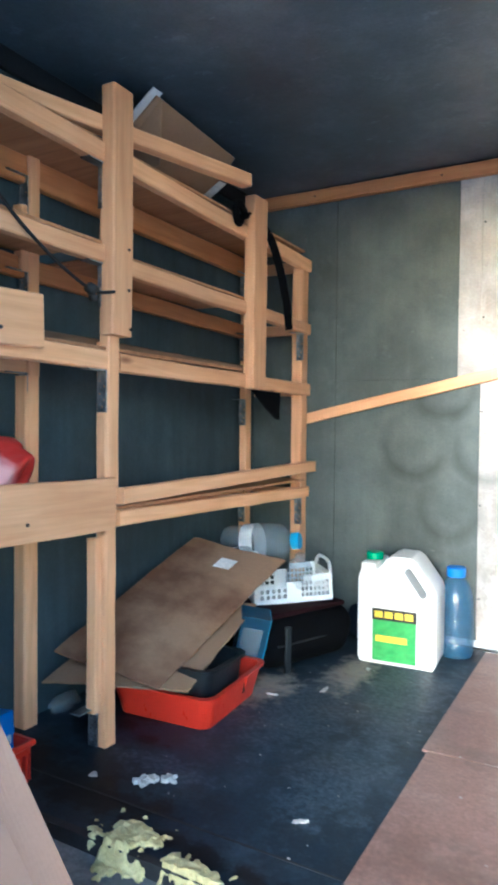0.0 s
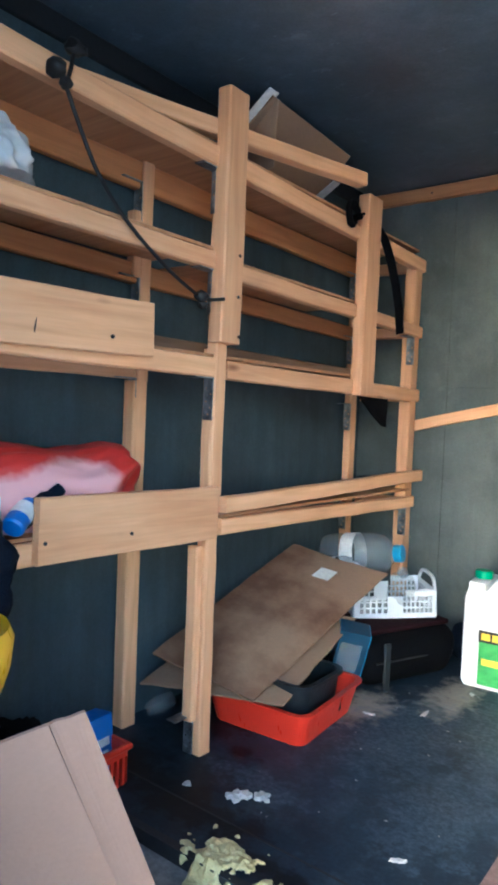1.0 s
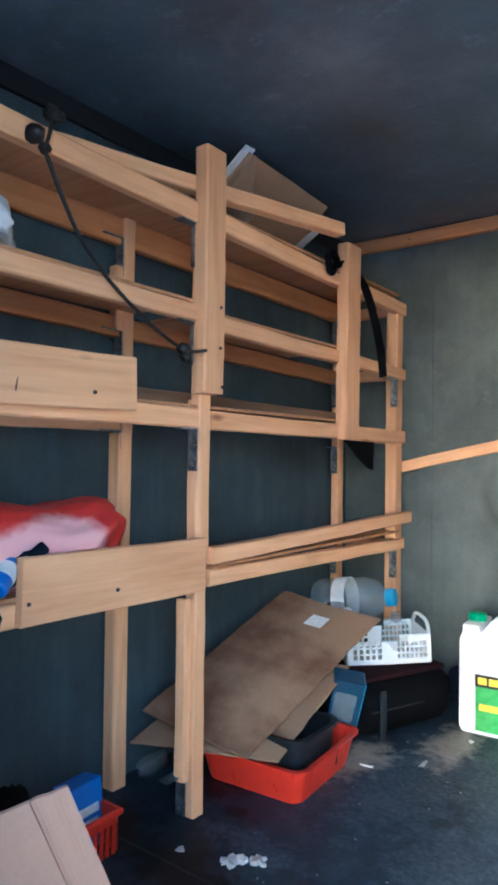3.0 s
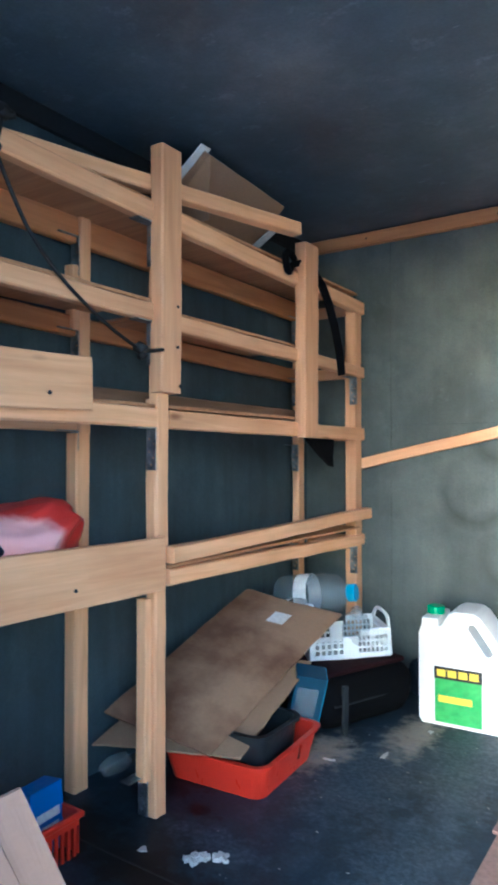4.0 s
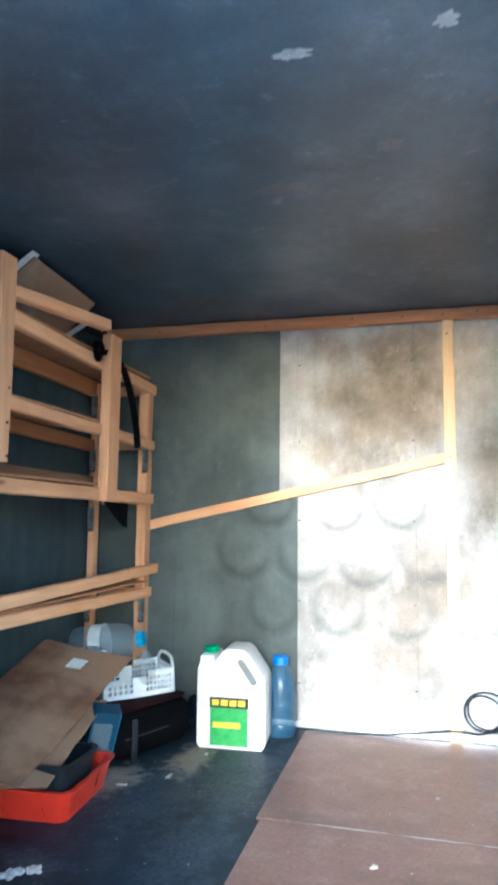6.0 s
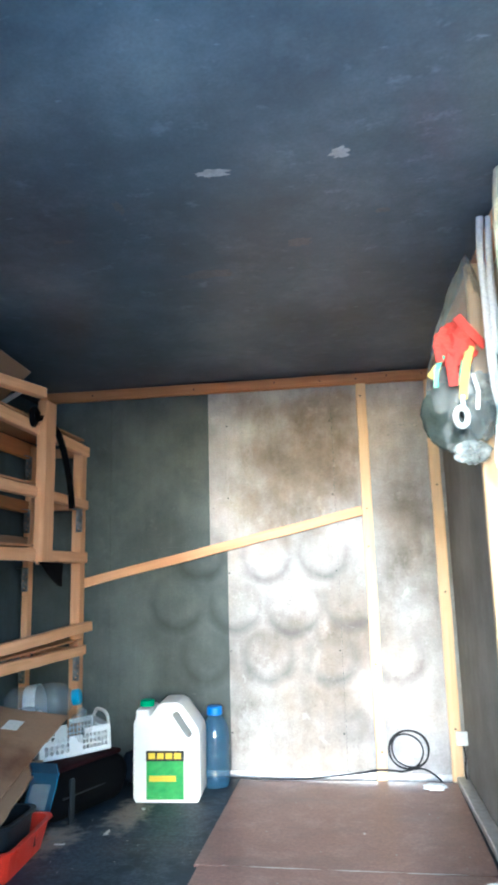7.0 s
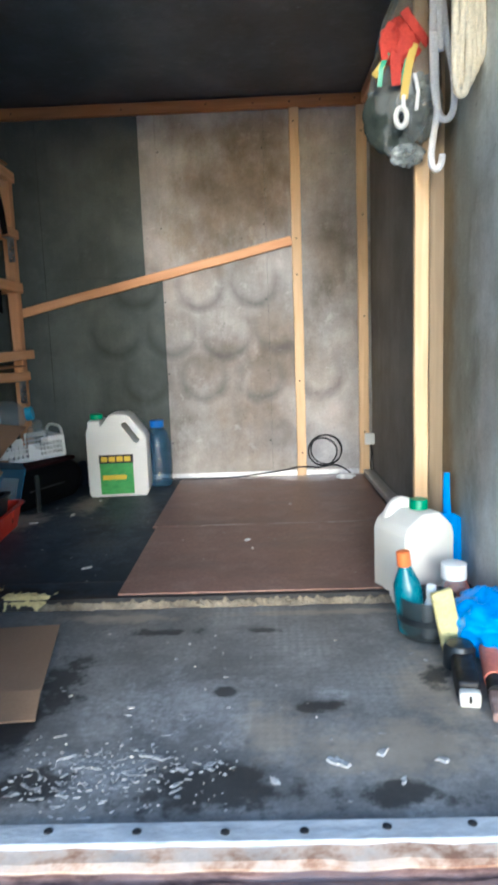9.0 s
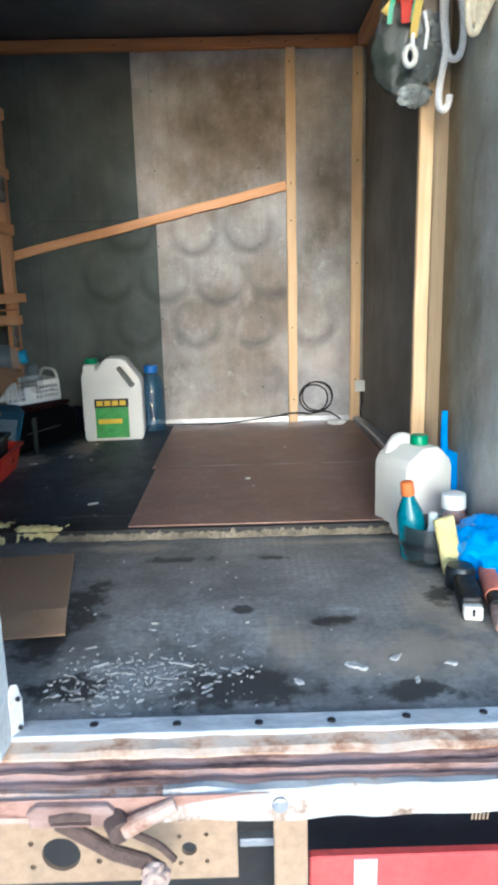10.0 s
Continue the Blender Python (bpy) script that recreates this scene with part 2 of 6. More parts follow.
def floor_mat(name, dark, mid, pale, rough, mesh_relief=0.0, dark_spots=(), dusts=(), tans=()):
    m, nt, p = nodes_of(name)
    a = noise_node(nt, 1.6, 6, 0.6, (1, 1, 1), True)
    b = noise_node(nt, 7.0, 7, 0.72, (1, 1, 1), True)
    f = noise_node(nt, 90.0, 4, 0.7, (1, 1, 1), True)
    col = ramp(nt, a.outputs[0], [(0.32, dark), (0.6, mid)]).outputs[0]
    col = mix(nt, ramp(nt, b.outputs[0], [(0.5, BLACK), (0.72, (0.6,) * 3)]).outputs[0], col, pale)
    col = mix(nt, 1.0, col, ramp(nt, f.outputs[0], [(0.3, (0.7,) * 3), (0.75, (1.2,) * 3)]).outputs[0], 'MULTIPLY')
    wet = ramp(nt, noise_node(nt, 3.1, 5, 0.6, (0.8, 1.6, 1), True).outputs[0], [(0.5, BLACK), (0.72, WHITE)])
    col = mix(nt, calc(nt, 'MULTIPLY', wet.outputs[0], 0.7), col, tuple(x * 0.45 for x in dark))
    spotted = None
    if dark_spots or dusts or tans:
        g0 = nt.nodes.new("ShaderNodeNewGeometry")
        sp = nt.nodes.new("ShaderNodeSeparateXYZ")
        nt.links.new(g0.outputs["Position"], sp.inputs[0])
        edge = noise_node(nt, 17, 6, 0.65, (1, 1, 1), True)

        def blots(spots, wobble):
            total = None
            for cx, cy, rx, ry in spots:
                u = calc(nt, 'DIVIDE', calc(nt, 'SUBTRACT', sp.outputs[0], cx), rx)
                v = calc(nt, 'DIVIDE', calc(nt, 'SUBTRACT', sp.outputs[1], cy), ry)
                q = calc(nt, 'SQRT', calc(nt, 'ADD', calc(nt, 'MULTIPLY', u, u), calc(nt, 'MULTIPLY', v, v)))
                q = calc(nt, 'MULTIPLY_ADD', calc(nt, 'SUBTRACT', edge.outputs[0], 0.5), wobble, q)
                q = calc(nt, 'SUBTRACT', 1.15, q)
                total = q if total is None else calc(nt, 'MAXIMUM', total, q)
            return total
        if tans:
            tm = ramp(nt, blots(tans, 3.0), [(0.0, BLACK), (0.7, (0.75,) * 3)]).outputs[0]
            col = mix(nt, tm, col, mix(nt, b.outputs[0], (0.20, 0.165, 0.12), (0.52, 0.44, 0.34)))
        if dusts:
            dm = ramp(nt, blots(dusts, 3.2), [(0.0, BLACK), (0.5, (0.5,) * 3)]).outputs[0]
            fl = ramp(nt, noise_node(nt, 60, 5, 0.8, (1, 1, 1), True).outputs[0], [(0.42, (0.15,) * 3), (0.6, WHITE)]).outputs[0]
            col = mix(nt, calc(nt, 'MULTIPLY', dm, fl), col, tuple(min(0.5, x * 1.5) for x in pale))
        if dark_spots:
            # ragged dark spots, colour only
            spotted = ramp(nt, blots(dark_spots, 4.4), [(0.0, BLACK), (0.55, (0.9,) * 3)]).outputs[0]
            col = mix(nt, spotted, col, tuple(x * 0.28 for x in dark))
    nt.links.new(col, p.inputs["Base Color"])
    rr = ramp(nt, wet.outputs[0], [(0.0, (rough,) * 3), (1.0, (rough * 0.75,) * 3)])
    nt.links.new(rr.outputs[0], p.inputs["Roughness"])
    height = b.outputs[0]
    if mesh_relief:
        w = nt.nodes.new("ShaderNodeTexChecker")
        w.inputs["Scale"].default_value = 1.0
        mp = nt.nodes.new("ShaderNodeMapping")
        mp.inputs["Rotation"].default_value = (0, 0, radians(45))
        mp.inputs["Scale"].default_value = (70, 70, 70)
        g = nt.nodes.new("ShaderNodeNewGeometry")
        nt.links.new(g.outputs["Position"], mp.inputs[0])
        nt.links.new(mp.outputs[0], w.inputs["Vector"])
        height = calc(nt, 'MULTIPLY_ADD', w.outputs["Fac"], mesh_relief, b.outputs[0])
        lattice = ramp(nt, w.outputs["Fac"], [(0.0, (0.84,) * 3), (1.0, (1.08,) * 3)]).outputs[0]
        worn = ramp(nt, a.outputs[0], [(0.46, BLACK), (0.62, (0.8,) * 3)]).outputs[0]
        nt.links.new(mix(nt, worn, col, lattice, 'MULTIPLY'), p.inputs["Base Color"])
    bump(nt, p, height, 0.3, 0.006)
    return m


# first list: darker spots behind the basket, before the tray and under the rack
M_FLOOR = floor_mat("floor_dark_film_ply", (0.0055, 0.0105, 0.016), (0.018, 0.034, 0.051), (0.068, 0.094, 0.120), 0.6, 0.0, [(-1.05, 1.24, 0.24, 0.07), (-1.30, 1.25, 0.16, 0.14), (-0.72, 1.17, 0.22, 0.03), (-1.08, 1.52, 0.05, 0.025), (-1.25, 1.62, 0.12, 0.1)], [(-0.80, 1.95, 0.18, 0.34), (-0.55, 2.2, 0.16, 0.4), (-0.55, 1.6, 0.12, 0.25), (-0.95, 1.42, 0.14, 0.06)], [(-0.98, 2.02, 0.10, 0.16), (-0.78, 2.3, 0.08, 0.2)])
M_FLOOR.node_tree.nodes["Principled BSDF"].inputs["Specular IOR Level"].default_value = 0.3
M_FLOOR_FRONT = floor_mat("floor_antislip_ply", (0.105, 0.104, 0.100), (0.285, 0.277, 0.258), (0.46, 0.44, 0.405), 0.55, 0.12, [(0.157, 0.548, 0.045, 0.022), (0.27, 0.27, 0.12, 0.035), (-0.05, 0.30, 0.13, 0.065), (-0.36, 0.31, 0.07, 0.05), (-0.47, 0.5, 0.06, 0.1), (-0.05, 0.62, 0.03, 0.016), (0.04, 0.93, 0.04, 0.018), (-0.22, 0.93, 0.09, 0.022), (-0.42, 0.66, 0.05, 0.12), (0.42, 0.66, 0.03, 0.05)], [(-0.30, 0.36, 0.13, 0.045), (-0.02, 0.46, 0.03, 0.07), (-0.16, 0.56, 0.16, 0.12), (0.17, 0.60, 0.04, 0.03), (-0.26, 0.33, 0.10, 0.05)], [(0.05, 0.46, 0.07, 0.10), (0.30, 0.40, 0.22, 0.10), (0.42, 0.62, 0.10, 0.18), (0.02, 0.56, 0.02, 0.03), (-0.35, 1.03, 0.2, 0.03), (0.2, 1.04, 0.25, 0.02)])
M_BROWN = floor_mat("brown_film_ply", (0.185, 0.100, 0.076), (0.265, 0.155, 0.122), (0.35, 0.245, 0.205), 0.45)
M_GALV = surface("galvanised_steel", (0.42, 0.44, 0.46), (0.62, 0.64, 0.66), 9, 0.42, 0.75, 40)
M_BRACKET = surface("dull_zinc_plate", (0.10, 0.115, 0.125), (0.42, 0.45, 0.48), 22, 0.34, 0.8, 60, 0.2, (1, 1, 1), 0.15)
M_ALU = surface("dull_aluminium", (0.5, 0.51, 0.53), (0.8, 0.81, 0.83), 14, 0.35, 0.6, 50)
M_STRIP = surface("worn_zinc_strip", (0.42, 0.45, 0.47), (0.66, 0.69, 0.70), 16, 0.45, 0.25, 60, 0.3, (0.5, 1, 1))
M_WHITEPAINT = surface("chipped_white_paint", (0.58, 0.55, 0.5), (0.82, 0.82, 0.8), 8, 0.55, 0, 70, 0.3)
M_RUST = surface("rusty_painted_steel", (0.17, 0.085, 0.065), (0.50, 0.38, 0.33), 11, 0.8, 0.0, 70, 0.5, (0.45, 1.2, 1.2), 0.2)


def stained_paint(name, paint, stain, scale, lo, hi, stretch=(1, 1, 1)):
    """Old gloss paint with rust bleeding through in isolated patches and fine scratches."""
    m, nt, p = nodes_of(name)
    patch = noise_node(nt, scale, 6, 0.7, stretch)
    tint = noise_node(nt, scale * 0.6, 3, 0.5, stretch)
    fine = noise_node(nt, 90, 4, 0.7, (1, 1, 1))
    base = ramp(nt, tint.outputs[0], [(0.35, tuple(x * 0.86 for x in paint)), (0.65, paint)]).outputs[0]
    halo = ramp(nt, patch.outputs[0], [(lo - 0.06, BLACK), (hi, (0.55,) * 3)]).outputs[0]
    col = mix(nt, halo, base, tuple(a * b for a, b in zip(paint, (0.95, 0.66, 0.42))))
    core = ramp(nt, patch.outputs[0], [(lo + 0.03, BLACK), (hi + 0.05, (0.9,) * 3)]).outputs[0]
    col = mix(nt, core, col, stain)
    col = mix(nt, 1.0, col, ramp(nt, fine.outputs[0], [(0.25, (0.84,) * 3), (0.7, (1.05,) * 3)]).outputs[0], 'MULTIPLY')
    nt.links.new(col, p.inputs["Base Color"])
    nt.links.new(ramp(nt, core, [(0.0, (0.62,) * 3), (1.0, (0.9,) * 3)]).outputs[0], p.inputs["Roughness"])
    bump(nt, p, patch.outputs[0], 0.3, 0.006)
    return m


M_CREAM = stained_paint("stained_cream_paint", (0.58, 0.48, 0.39), (0.24, 0.11, 0.06), 15, 0.47, 0.58, (0.7, 1, 1))
M_CHANNEL = stained_paint("rust_bled_pink_paint", (0.36, 0.225, 0.185), (0.075, 0.038, 0.034), 14, 0.47, 0.58, (0.35, 1.3, 1.3))
M_LIPPINK = stained_paint("pinkish_lip_paint", (0.45, 0.34, 0.285), (0.20, 0.095, 0.065), 13, 0.50, 0.60)
M_LIP = stained_paint("chipped_lip_paint", (0.46, 0.455, 0.435), (0.18, 0.11, 0.075), 16, 0.55, 0.64)
M_LEVER = surface("rusted_iron", (0.055, 0.034, 0.027), (0.14, 0.092, 0.075), 40, 0.75, 0.2, 150, 0.4, (1, 1, 1), 0.3)
M_TAN = surface("tan_primer_steel", (0.27, 0.185, 0.115), (0.37, 0.265, 0.175), 5, 0.6, 0, 60, 0.2)
M_DARKSTEEL = surface("dark_chassis_steel", (0.015, 0.016, 0.018), (0.04, 0.04, 0.042), 6, 0.6, 0.3, 40)
M_REDPAINT = surface("red_painted_board", (0.5, 0.05, 0.05), (0.62, 0.1, 0.09), 5, 0.5)
M_CARD = surface("brown_cardboard", (0.30, 0.185, 0.105), (0.37, 0.235, 0.14), 4, 0.85, 0, 110, 0.12, (1, 1, 1), speckle=0.07)
M_CARD_STAIN = surface("stained_cardboard", (0.15, 0.07, 0.035), (0.33, 0.205, 0.12), 3.6, 0.85, 0, 110, 0.12, (1, 1, 1), 0.12, speckle=0.07)
M_CARD_PINK = surface("pale_cardboard", (0.30, 0.175, 0.12), (0.35, 0.21, 0.145), 4, 0.85, 0, 110, 0.1, speckle=0.05)
M_PAPER = surface("white_paper", (0.68, 0.68, 0.66), (0.8, 0.8, 0.78), 10, 0.7)
M_WHITE = plastic("white_plastic", (0.80, 0.82, 0.82), 0.38, 0, 0.15)
M_MILKY = plastic("milky_plastic", (0.84, 0.83, 0.76), 0.4, 0.15, 0.2)
M_GREENCAP = plastic("green_cap_plastic", (0.01, 0.28, 0.13))
M_LABELGREEN = surface("green_label", (0.03, 0.28, 0.06), (0.09, 0.42, 0.10), 16, 0.45)
M_LABELBLACK = plastic("black_label", (0.012, 0.012, 0.012), 0.4)
M_STRAPYELLOW = plastic("yellow_webbing", (0.55, 0.40, 0.08), 0.7)
M_LABELYELLOW = plastic("yellow_label_print", (0.75, 0.55, 0.03), 0.45)
M_BLUE_PET = clear("blue_tinted_bottle", (0.045, 0.12, 0.22), 0.48)
M_CLEAR_PET = clear("clear_bottle", (0.34, 0.41, 0.44), 0.26)
M_BLUECAP = plastic("blue_cap_plastic", (0.02, 0.16, 0.55))
M_LBLUE = plastic("light_blue_plastic", (0.05, 0.35, 0.62))
M_BLUEBAG = plastic("blue_bag_film", (0.015, 0.31, 0.86), 0.25)
M_RED = plastic("red_plastic", (0.62, 0.035, 0.015), 0.32)
M_YELLOW = plastic("yellow_plastic", (0.93, 0.53, 0.008), 0.3)
M_BLACK = plastic("black_plastic", (0.005, 0.005, 0.006), 0.5)
M_BLACKCLOTH = cloth("black_cloth", (0.0012, 0.0014, 0.002), (0.0035, 0.004, 0.0055))
M_MAROON = cloth("maroon_black_cloth", (0.011, 0.004, 0.005), (0.024, 0.007, 0.009))
M_NAVY = cloth("navy_cloth", (0.003, 0.006, 0.013), (0.008, 0.014, 0.028))
M_GREYPAN = surface("grey_coated_metal", (0.012, 0.017, 0.022), (0.028, 0.036, 0.043), 9, 0.35, 0.4, 60)
M_FOAM_OLD = surface("dirty_foam", (0.07, 0.058, 0.042), (0.30, 0.26, 0.19), 12, 0.95, 0, 90, 0.9)
M_FOAM = surface("yellow_foam", (0.50, 0.40, 0.16), (0.76, 0.66, 0.33), 22, 0.95, 0, 90, 0.9)
M_ROPE = surface("white_rope", (0.86, 0.83, 0.81), (0.93, 0.92, 0.91), 30, 0.9, 0, 160, 0.8)
M_ROPE_YELLOW = surface("straw_rope", (0.60, 0.52, 0.36), (0.76, 0.69, 0.52), 30, 0.9, 0, 160, 0.8)
M_BLACKCORD = plastic("black_cord", (0.005, 0.005, 0.0055), 0.55)
M_TEAL = plastic("teal_bottle", (0.01, 0.16, 0.22), 0.25)
M_ORANGE = plastic("orange_plastic", (0.78, 0.20, 0.05), 0.4)
M_CORAL = surface("coral_grip_rubber", (0.58, 0.16, 0.10), (0.72, 0.24, 0.16), 12, 0.7, 0, 90)
M_SPONGE = surface("yellow_sponge", (0.62, 0.55, 0.22), (0.74, 0.67, 0.34), 25, 0.95, 0, 120, 0.9)
M_GROUND = surface("pale_trodden_ground", (0.60, 0.58, 0.55), (0.74, 0.72, 0.69), 0.6, 0.95, 0, 12, 0.5)
M_BODY = surface("truck_body_white_paint", (0.5, 0.5, 0.5), (0.66, 0.66, 0.65), 2, 0.5)
M_FLAKE = surface("paint_flake", (0.20, 0.195, 0.185), (0.40, 0.395, 0.38), 40, 0.9, 0, 120, 0.5)
M_CHIP = surface("plaster_chip", (0.40, 0.385, 0.36), (0.58, 0.57, 0.54), 40, 0.9, 0, 120, 0.5)


def film_mat(name, a, b, alpha, lo=0.4, hi=0.6):
    """Thin crumpled plastic film that lets part of the light through."""
    m, nt, p = nodes_of(name)
    n = noise_node(nt, 7, 4, 0.6)
    nt.links.new(ramp(nt, n.outputs[0], [(lo, a), (hi, b)]).outputs[0], p.inputs["Base Color"])
    p.inputs["Roughness"].default_value = 0.3
    p.inputs["Alpha"].default_value = alpha
    return m


M_FILM = film_mat("clear_bag_film", (0.18, 0.20, 0.19), (0.42, 0.44, 0.42), 0.34)
M_FILM_PALE = film_mat("pale_crinkled_film", (0.16, 0.18, 0.17), (0.62, 0.66, 0.64), 0.55, 0.42, 0.58)
M_FILM_WHITE = film_mat("white_bag_film", (0.55, 0.57, 0.58), (0.8, 0.82, 0.83), 0.92)


def printed_bag(name):
    """Red bag with a broad pale pink field round its middle."""
    m, nt, p = nodes_of(name)
    n = noise_node(nt, 5, 4, 0.6)
    tc = nt.nodes.new("ShaderNodeTexCoord")
    sp = nt.nodes.new("ShaderNodeSeparateXYZ")
    nt.links.new(tc.outputs["Object"], sp.inputs[0])
    u = calc(nt, 'ABSOLUTE', calc(nt, 'DIVIDE', calc(nt, 'ADD', sp.outputs[1], 0.03), 0.265))
    v = calc(nt, 'ABSOLUTE', calc(nt, 'DIVIDE', calc(nt, 'ADD', sp.outputs[2], 0.02), 0.105))
    q = calc(nt, 'MAXIMUM', u, v)
    q = calc(nt, 'MULTIPLY_ADD', calc(nt, 'SUBTRACT', n.outputs[0], 0.5), 1.1, q)
    nt.links.new(ramp(nt, q, [(0.72, (0.86, 0.45, 0.44)), (0.92, (0.60, 0.04, 0.032))]).outputs[0], p.inputs["Base Color"])
    p.inputs["Roughness"].default_value = 0.35
    bump(nt, p, n.outputs[0], 0.2, 0.01)
    return m


M_BAGRED = printed_bag("red_pink_bag")
M_RAGRED = surface("red_rag", (0.4, 0.03, 0.02), (0.6, 0.07, 0.04), 10, 0.85, 0, 120, 0.4)


# ---- builders ----
def thing(name, label, category, group="", kind="", at=(0, 0, 0)):
    ob = new(name)
    ob.location = at
    return tagged(ob, label, category, group, kind)


def part(name, bm, material, parent=None, label="", m=None):
    me = bpy.data.meshes.new(name)
    bm.normal_update()
    bm.to_mesh(me)
    bm.free()
    me.materials.append(material)
    ob = new(name, me)
    if parent is not None:
        ob.parent = parent
    if m is not None:
        ob.matrix_basis = m
    if label:
        ob["label"] = label
    return ob


def smooth(ob, angle=40):
    me = ob.data
    me.polygons.foreach_set("use_smooth", [True] * len(me.polygons))
    me.set_sharp_from_angle(angle=radians(angle))
    return ob


def box_bm(x0, x1, y0, y1, z0, z1, bevel=0.0, seg=1):
    bm = bmesh.new()
    bmesh.ops.create_cube(bm, size=1)
    bmesh.ops.scale(bm, vec=(x1 - x0, y1 - y0, z1 - z0), verts=bm.verts)
    bmesh.ops.translate(bm, vec=((x0 + x1) / 2, (y0 + y1) / 2, (z0 + z1) / 2), verts=bm.verts)
    if bevel:
        bmesh.ops.bevel(bm, geom=bm.edges[:], offset=bevel, segments=seg, affect='EDGES', profile=0.5)
    return bm


def batten(name, p0, p1, w, h, material, parent=None, up=(0, 0, 1), label="", seed=0, wobble=0.0015):
    """A sawn length from p0 to p1 along local x, w wide and h high, with softened uneven edges."""
    p0, p1 = Vector(p0), Vector(p1)
    d = p1 - p0
    length = d.length
    xa = d.normalized()
    ya = Vector(up).cross(xa).normalized()
    za = xa.cross(ya)
    m = Matrix((xa, ya, za)).transposed().to_4x4()
    m.translation = (p0 + p1) / 2
    n = max(2, int(length / 0.12))
    bm = bmesh.new()
    rnd = random.Random(seed + int(1000 * (abs(p0.x) + 2 * abs(p0.y) + 3 * abs(p0.z))))
    b = min(0.004, w * 0.12, h * 0.12)
    prof = [(-w / 2 + b, -h / 2), (w / 2 - b, -h / 2), (w / 2, -h / 2 + b), (w / 2, h / 2 - b), (w / 2 - b, h / 2), (-w / 2 + b, h / 2), (-w / 2, h / 2 - b), (-w / 2, -h / 2 + b)]
    rings = []
    for k in range(n + 1):
        x = -length / 2 + length * k / n
        oy, oz = rnd.uniform(-wobble, wobble), rnd.uniform(-wobble, wobble)
        rings.append([bm.verts.new((x, y + oy, z + oz)) for y, z in prof])
    for a, c in zip(rings, rings[1:]):
        for k in range(8):
            bm.faces.new((a[k], c[k], c[(k + 1) % 8], a[(k + 1) % 8]))
    bm.faces.new(rings[0])
    bm.faces.new(rings[-1][::-1])
    bmesh.ops.recalc_face_normals(bm, faces=bm.faces[:])
    return part(name, bm, material, parent, label, m)


def tube_bm(points, r, n=8, closed=False, taper=None):
    """A round cord through the points, smoothed."""
    pts = [Vector(p) for p in points]
    fine = []
    last = len(pts) if closed else len(pts) - 1
    for k in range(last):
        q = [pts[(k + j) % len(pts)] if closed else pts[min(max(k + j, 0), len(pts) - 1)] for j in (-1, 0, 1, 2)]
        for s in range(6):
            t = s / 6
            fine.append(0.5 * (2 * q[1] + (q[2] - q[0]) * t + (2 * q[0] - 5 * q[1] + 4 * q[2] - q[3]) * t * t + (3 * q[1] - q[0] - 3 * q[2] + q[3]) * t ** 3))
    if not closed:
        fine.append(pts[-1])
    bm = bmesh.new()
    rings = []
    ref = Vector((0.31, 0.17, 0.93))
    for k, c in enumerate(fine):
        a = fine[k - 1] if (k or closed) else fine[0]
        b = fine[(k + 1) % len(fine)] if closed else fine[min(k + 1, len(fine) - 1)]
        d = (b - a).normalized()
        u = (ref - d * ref.dot(d)).normalized()
        v = d.cross(u)
        ref = u
        rr = r if taper is None else r * (1 + (taper - 1) * k / max(1, len(fine) - 1))
        rings.append([bm.verts.new(c + rr * (math.cos(6.2832 * j / n) * u + math.sin(6.2832 * j / n) * v)) for j in range(n)])
    for k in range(len(rings) if closed else len(rings) - 1):
        a, b = rings[k], rings[(k + 1) % len(rings)]
        for j in range(n):
            bm.faces.new((a[j], a[(j + 1) % n], b[(j + 1) % n], b[j]))
    if not closed:
        bm.faces.new(rings[0][::-1])
        bm.faces.new(rings[-1])
    bmesh.ops.recalc_face_normals(bm, faces=bm.faces[:])
    return bm


def lathe_bm(profile, n=28, cap_low=True, cap_top=True, squash=1.0):
    """Profile of (radius, z) turned round z."""
    bm = bmesh.new()
    rings = [[bm.verts.new((r * math.cos(6.28319 * j / n), squash * r * math.sin(6.28319 * j / n), z)) for j in range(n)] for r, z in profile]
    for a, b in zip(rings, rings[1:]):
        for j in range(n):
            bm.faces.new((a[j], a[(j + 1) % n], b[(j + 1) % n], b[j]))
    if cap_low:
        bm.faces.new(rings[0][::-1])
    if cap_top:
        bm.faces.new(rings[-1])
    return bm


def outline_bm(points, depth, bevel=0.0, seg=3):
    """A closed outline in local x, z pushed to a depth along y, with rounded edges."""
    bm = bmesh.new()
    f = [bm.verts.new((x, -depth / 2, z)) for x, z in points]
    b = [bm.verts.new((x, depth / 2, z)) for x, z in points]
    bm.faces.new(f)
    bm.faces.new(b[::-1])
    n = len(points)
    for k in range(n):
        bm.faces.new((f[k], b[k], b[(k + 1) % n], f[(k + 1) % n]))
    bmesh.ops.recalc_face_normals(bm, faces=bm.faces[:])
    if bevel:
        bmesh.ops.bevel(bm, geom=bm.edges[:], offset=bevel, segments=seg, affect='EDGES', profile=0.5, clamp_overlap=True)
    return bm


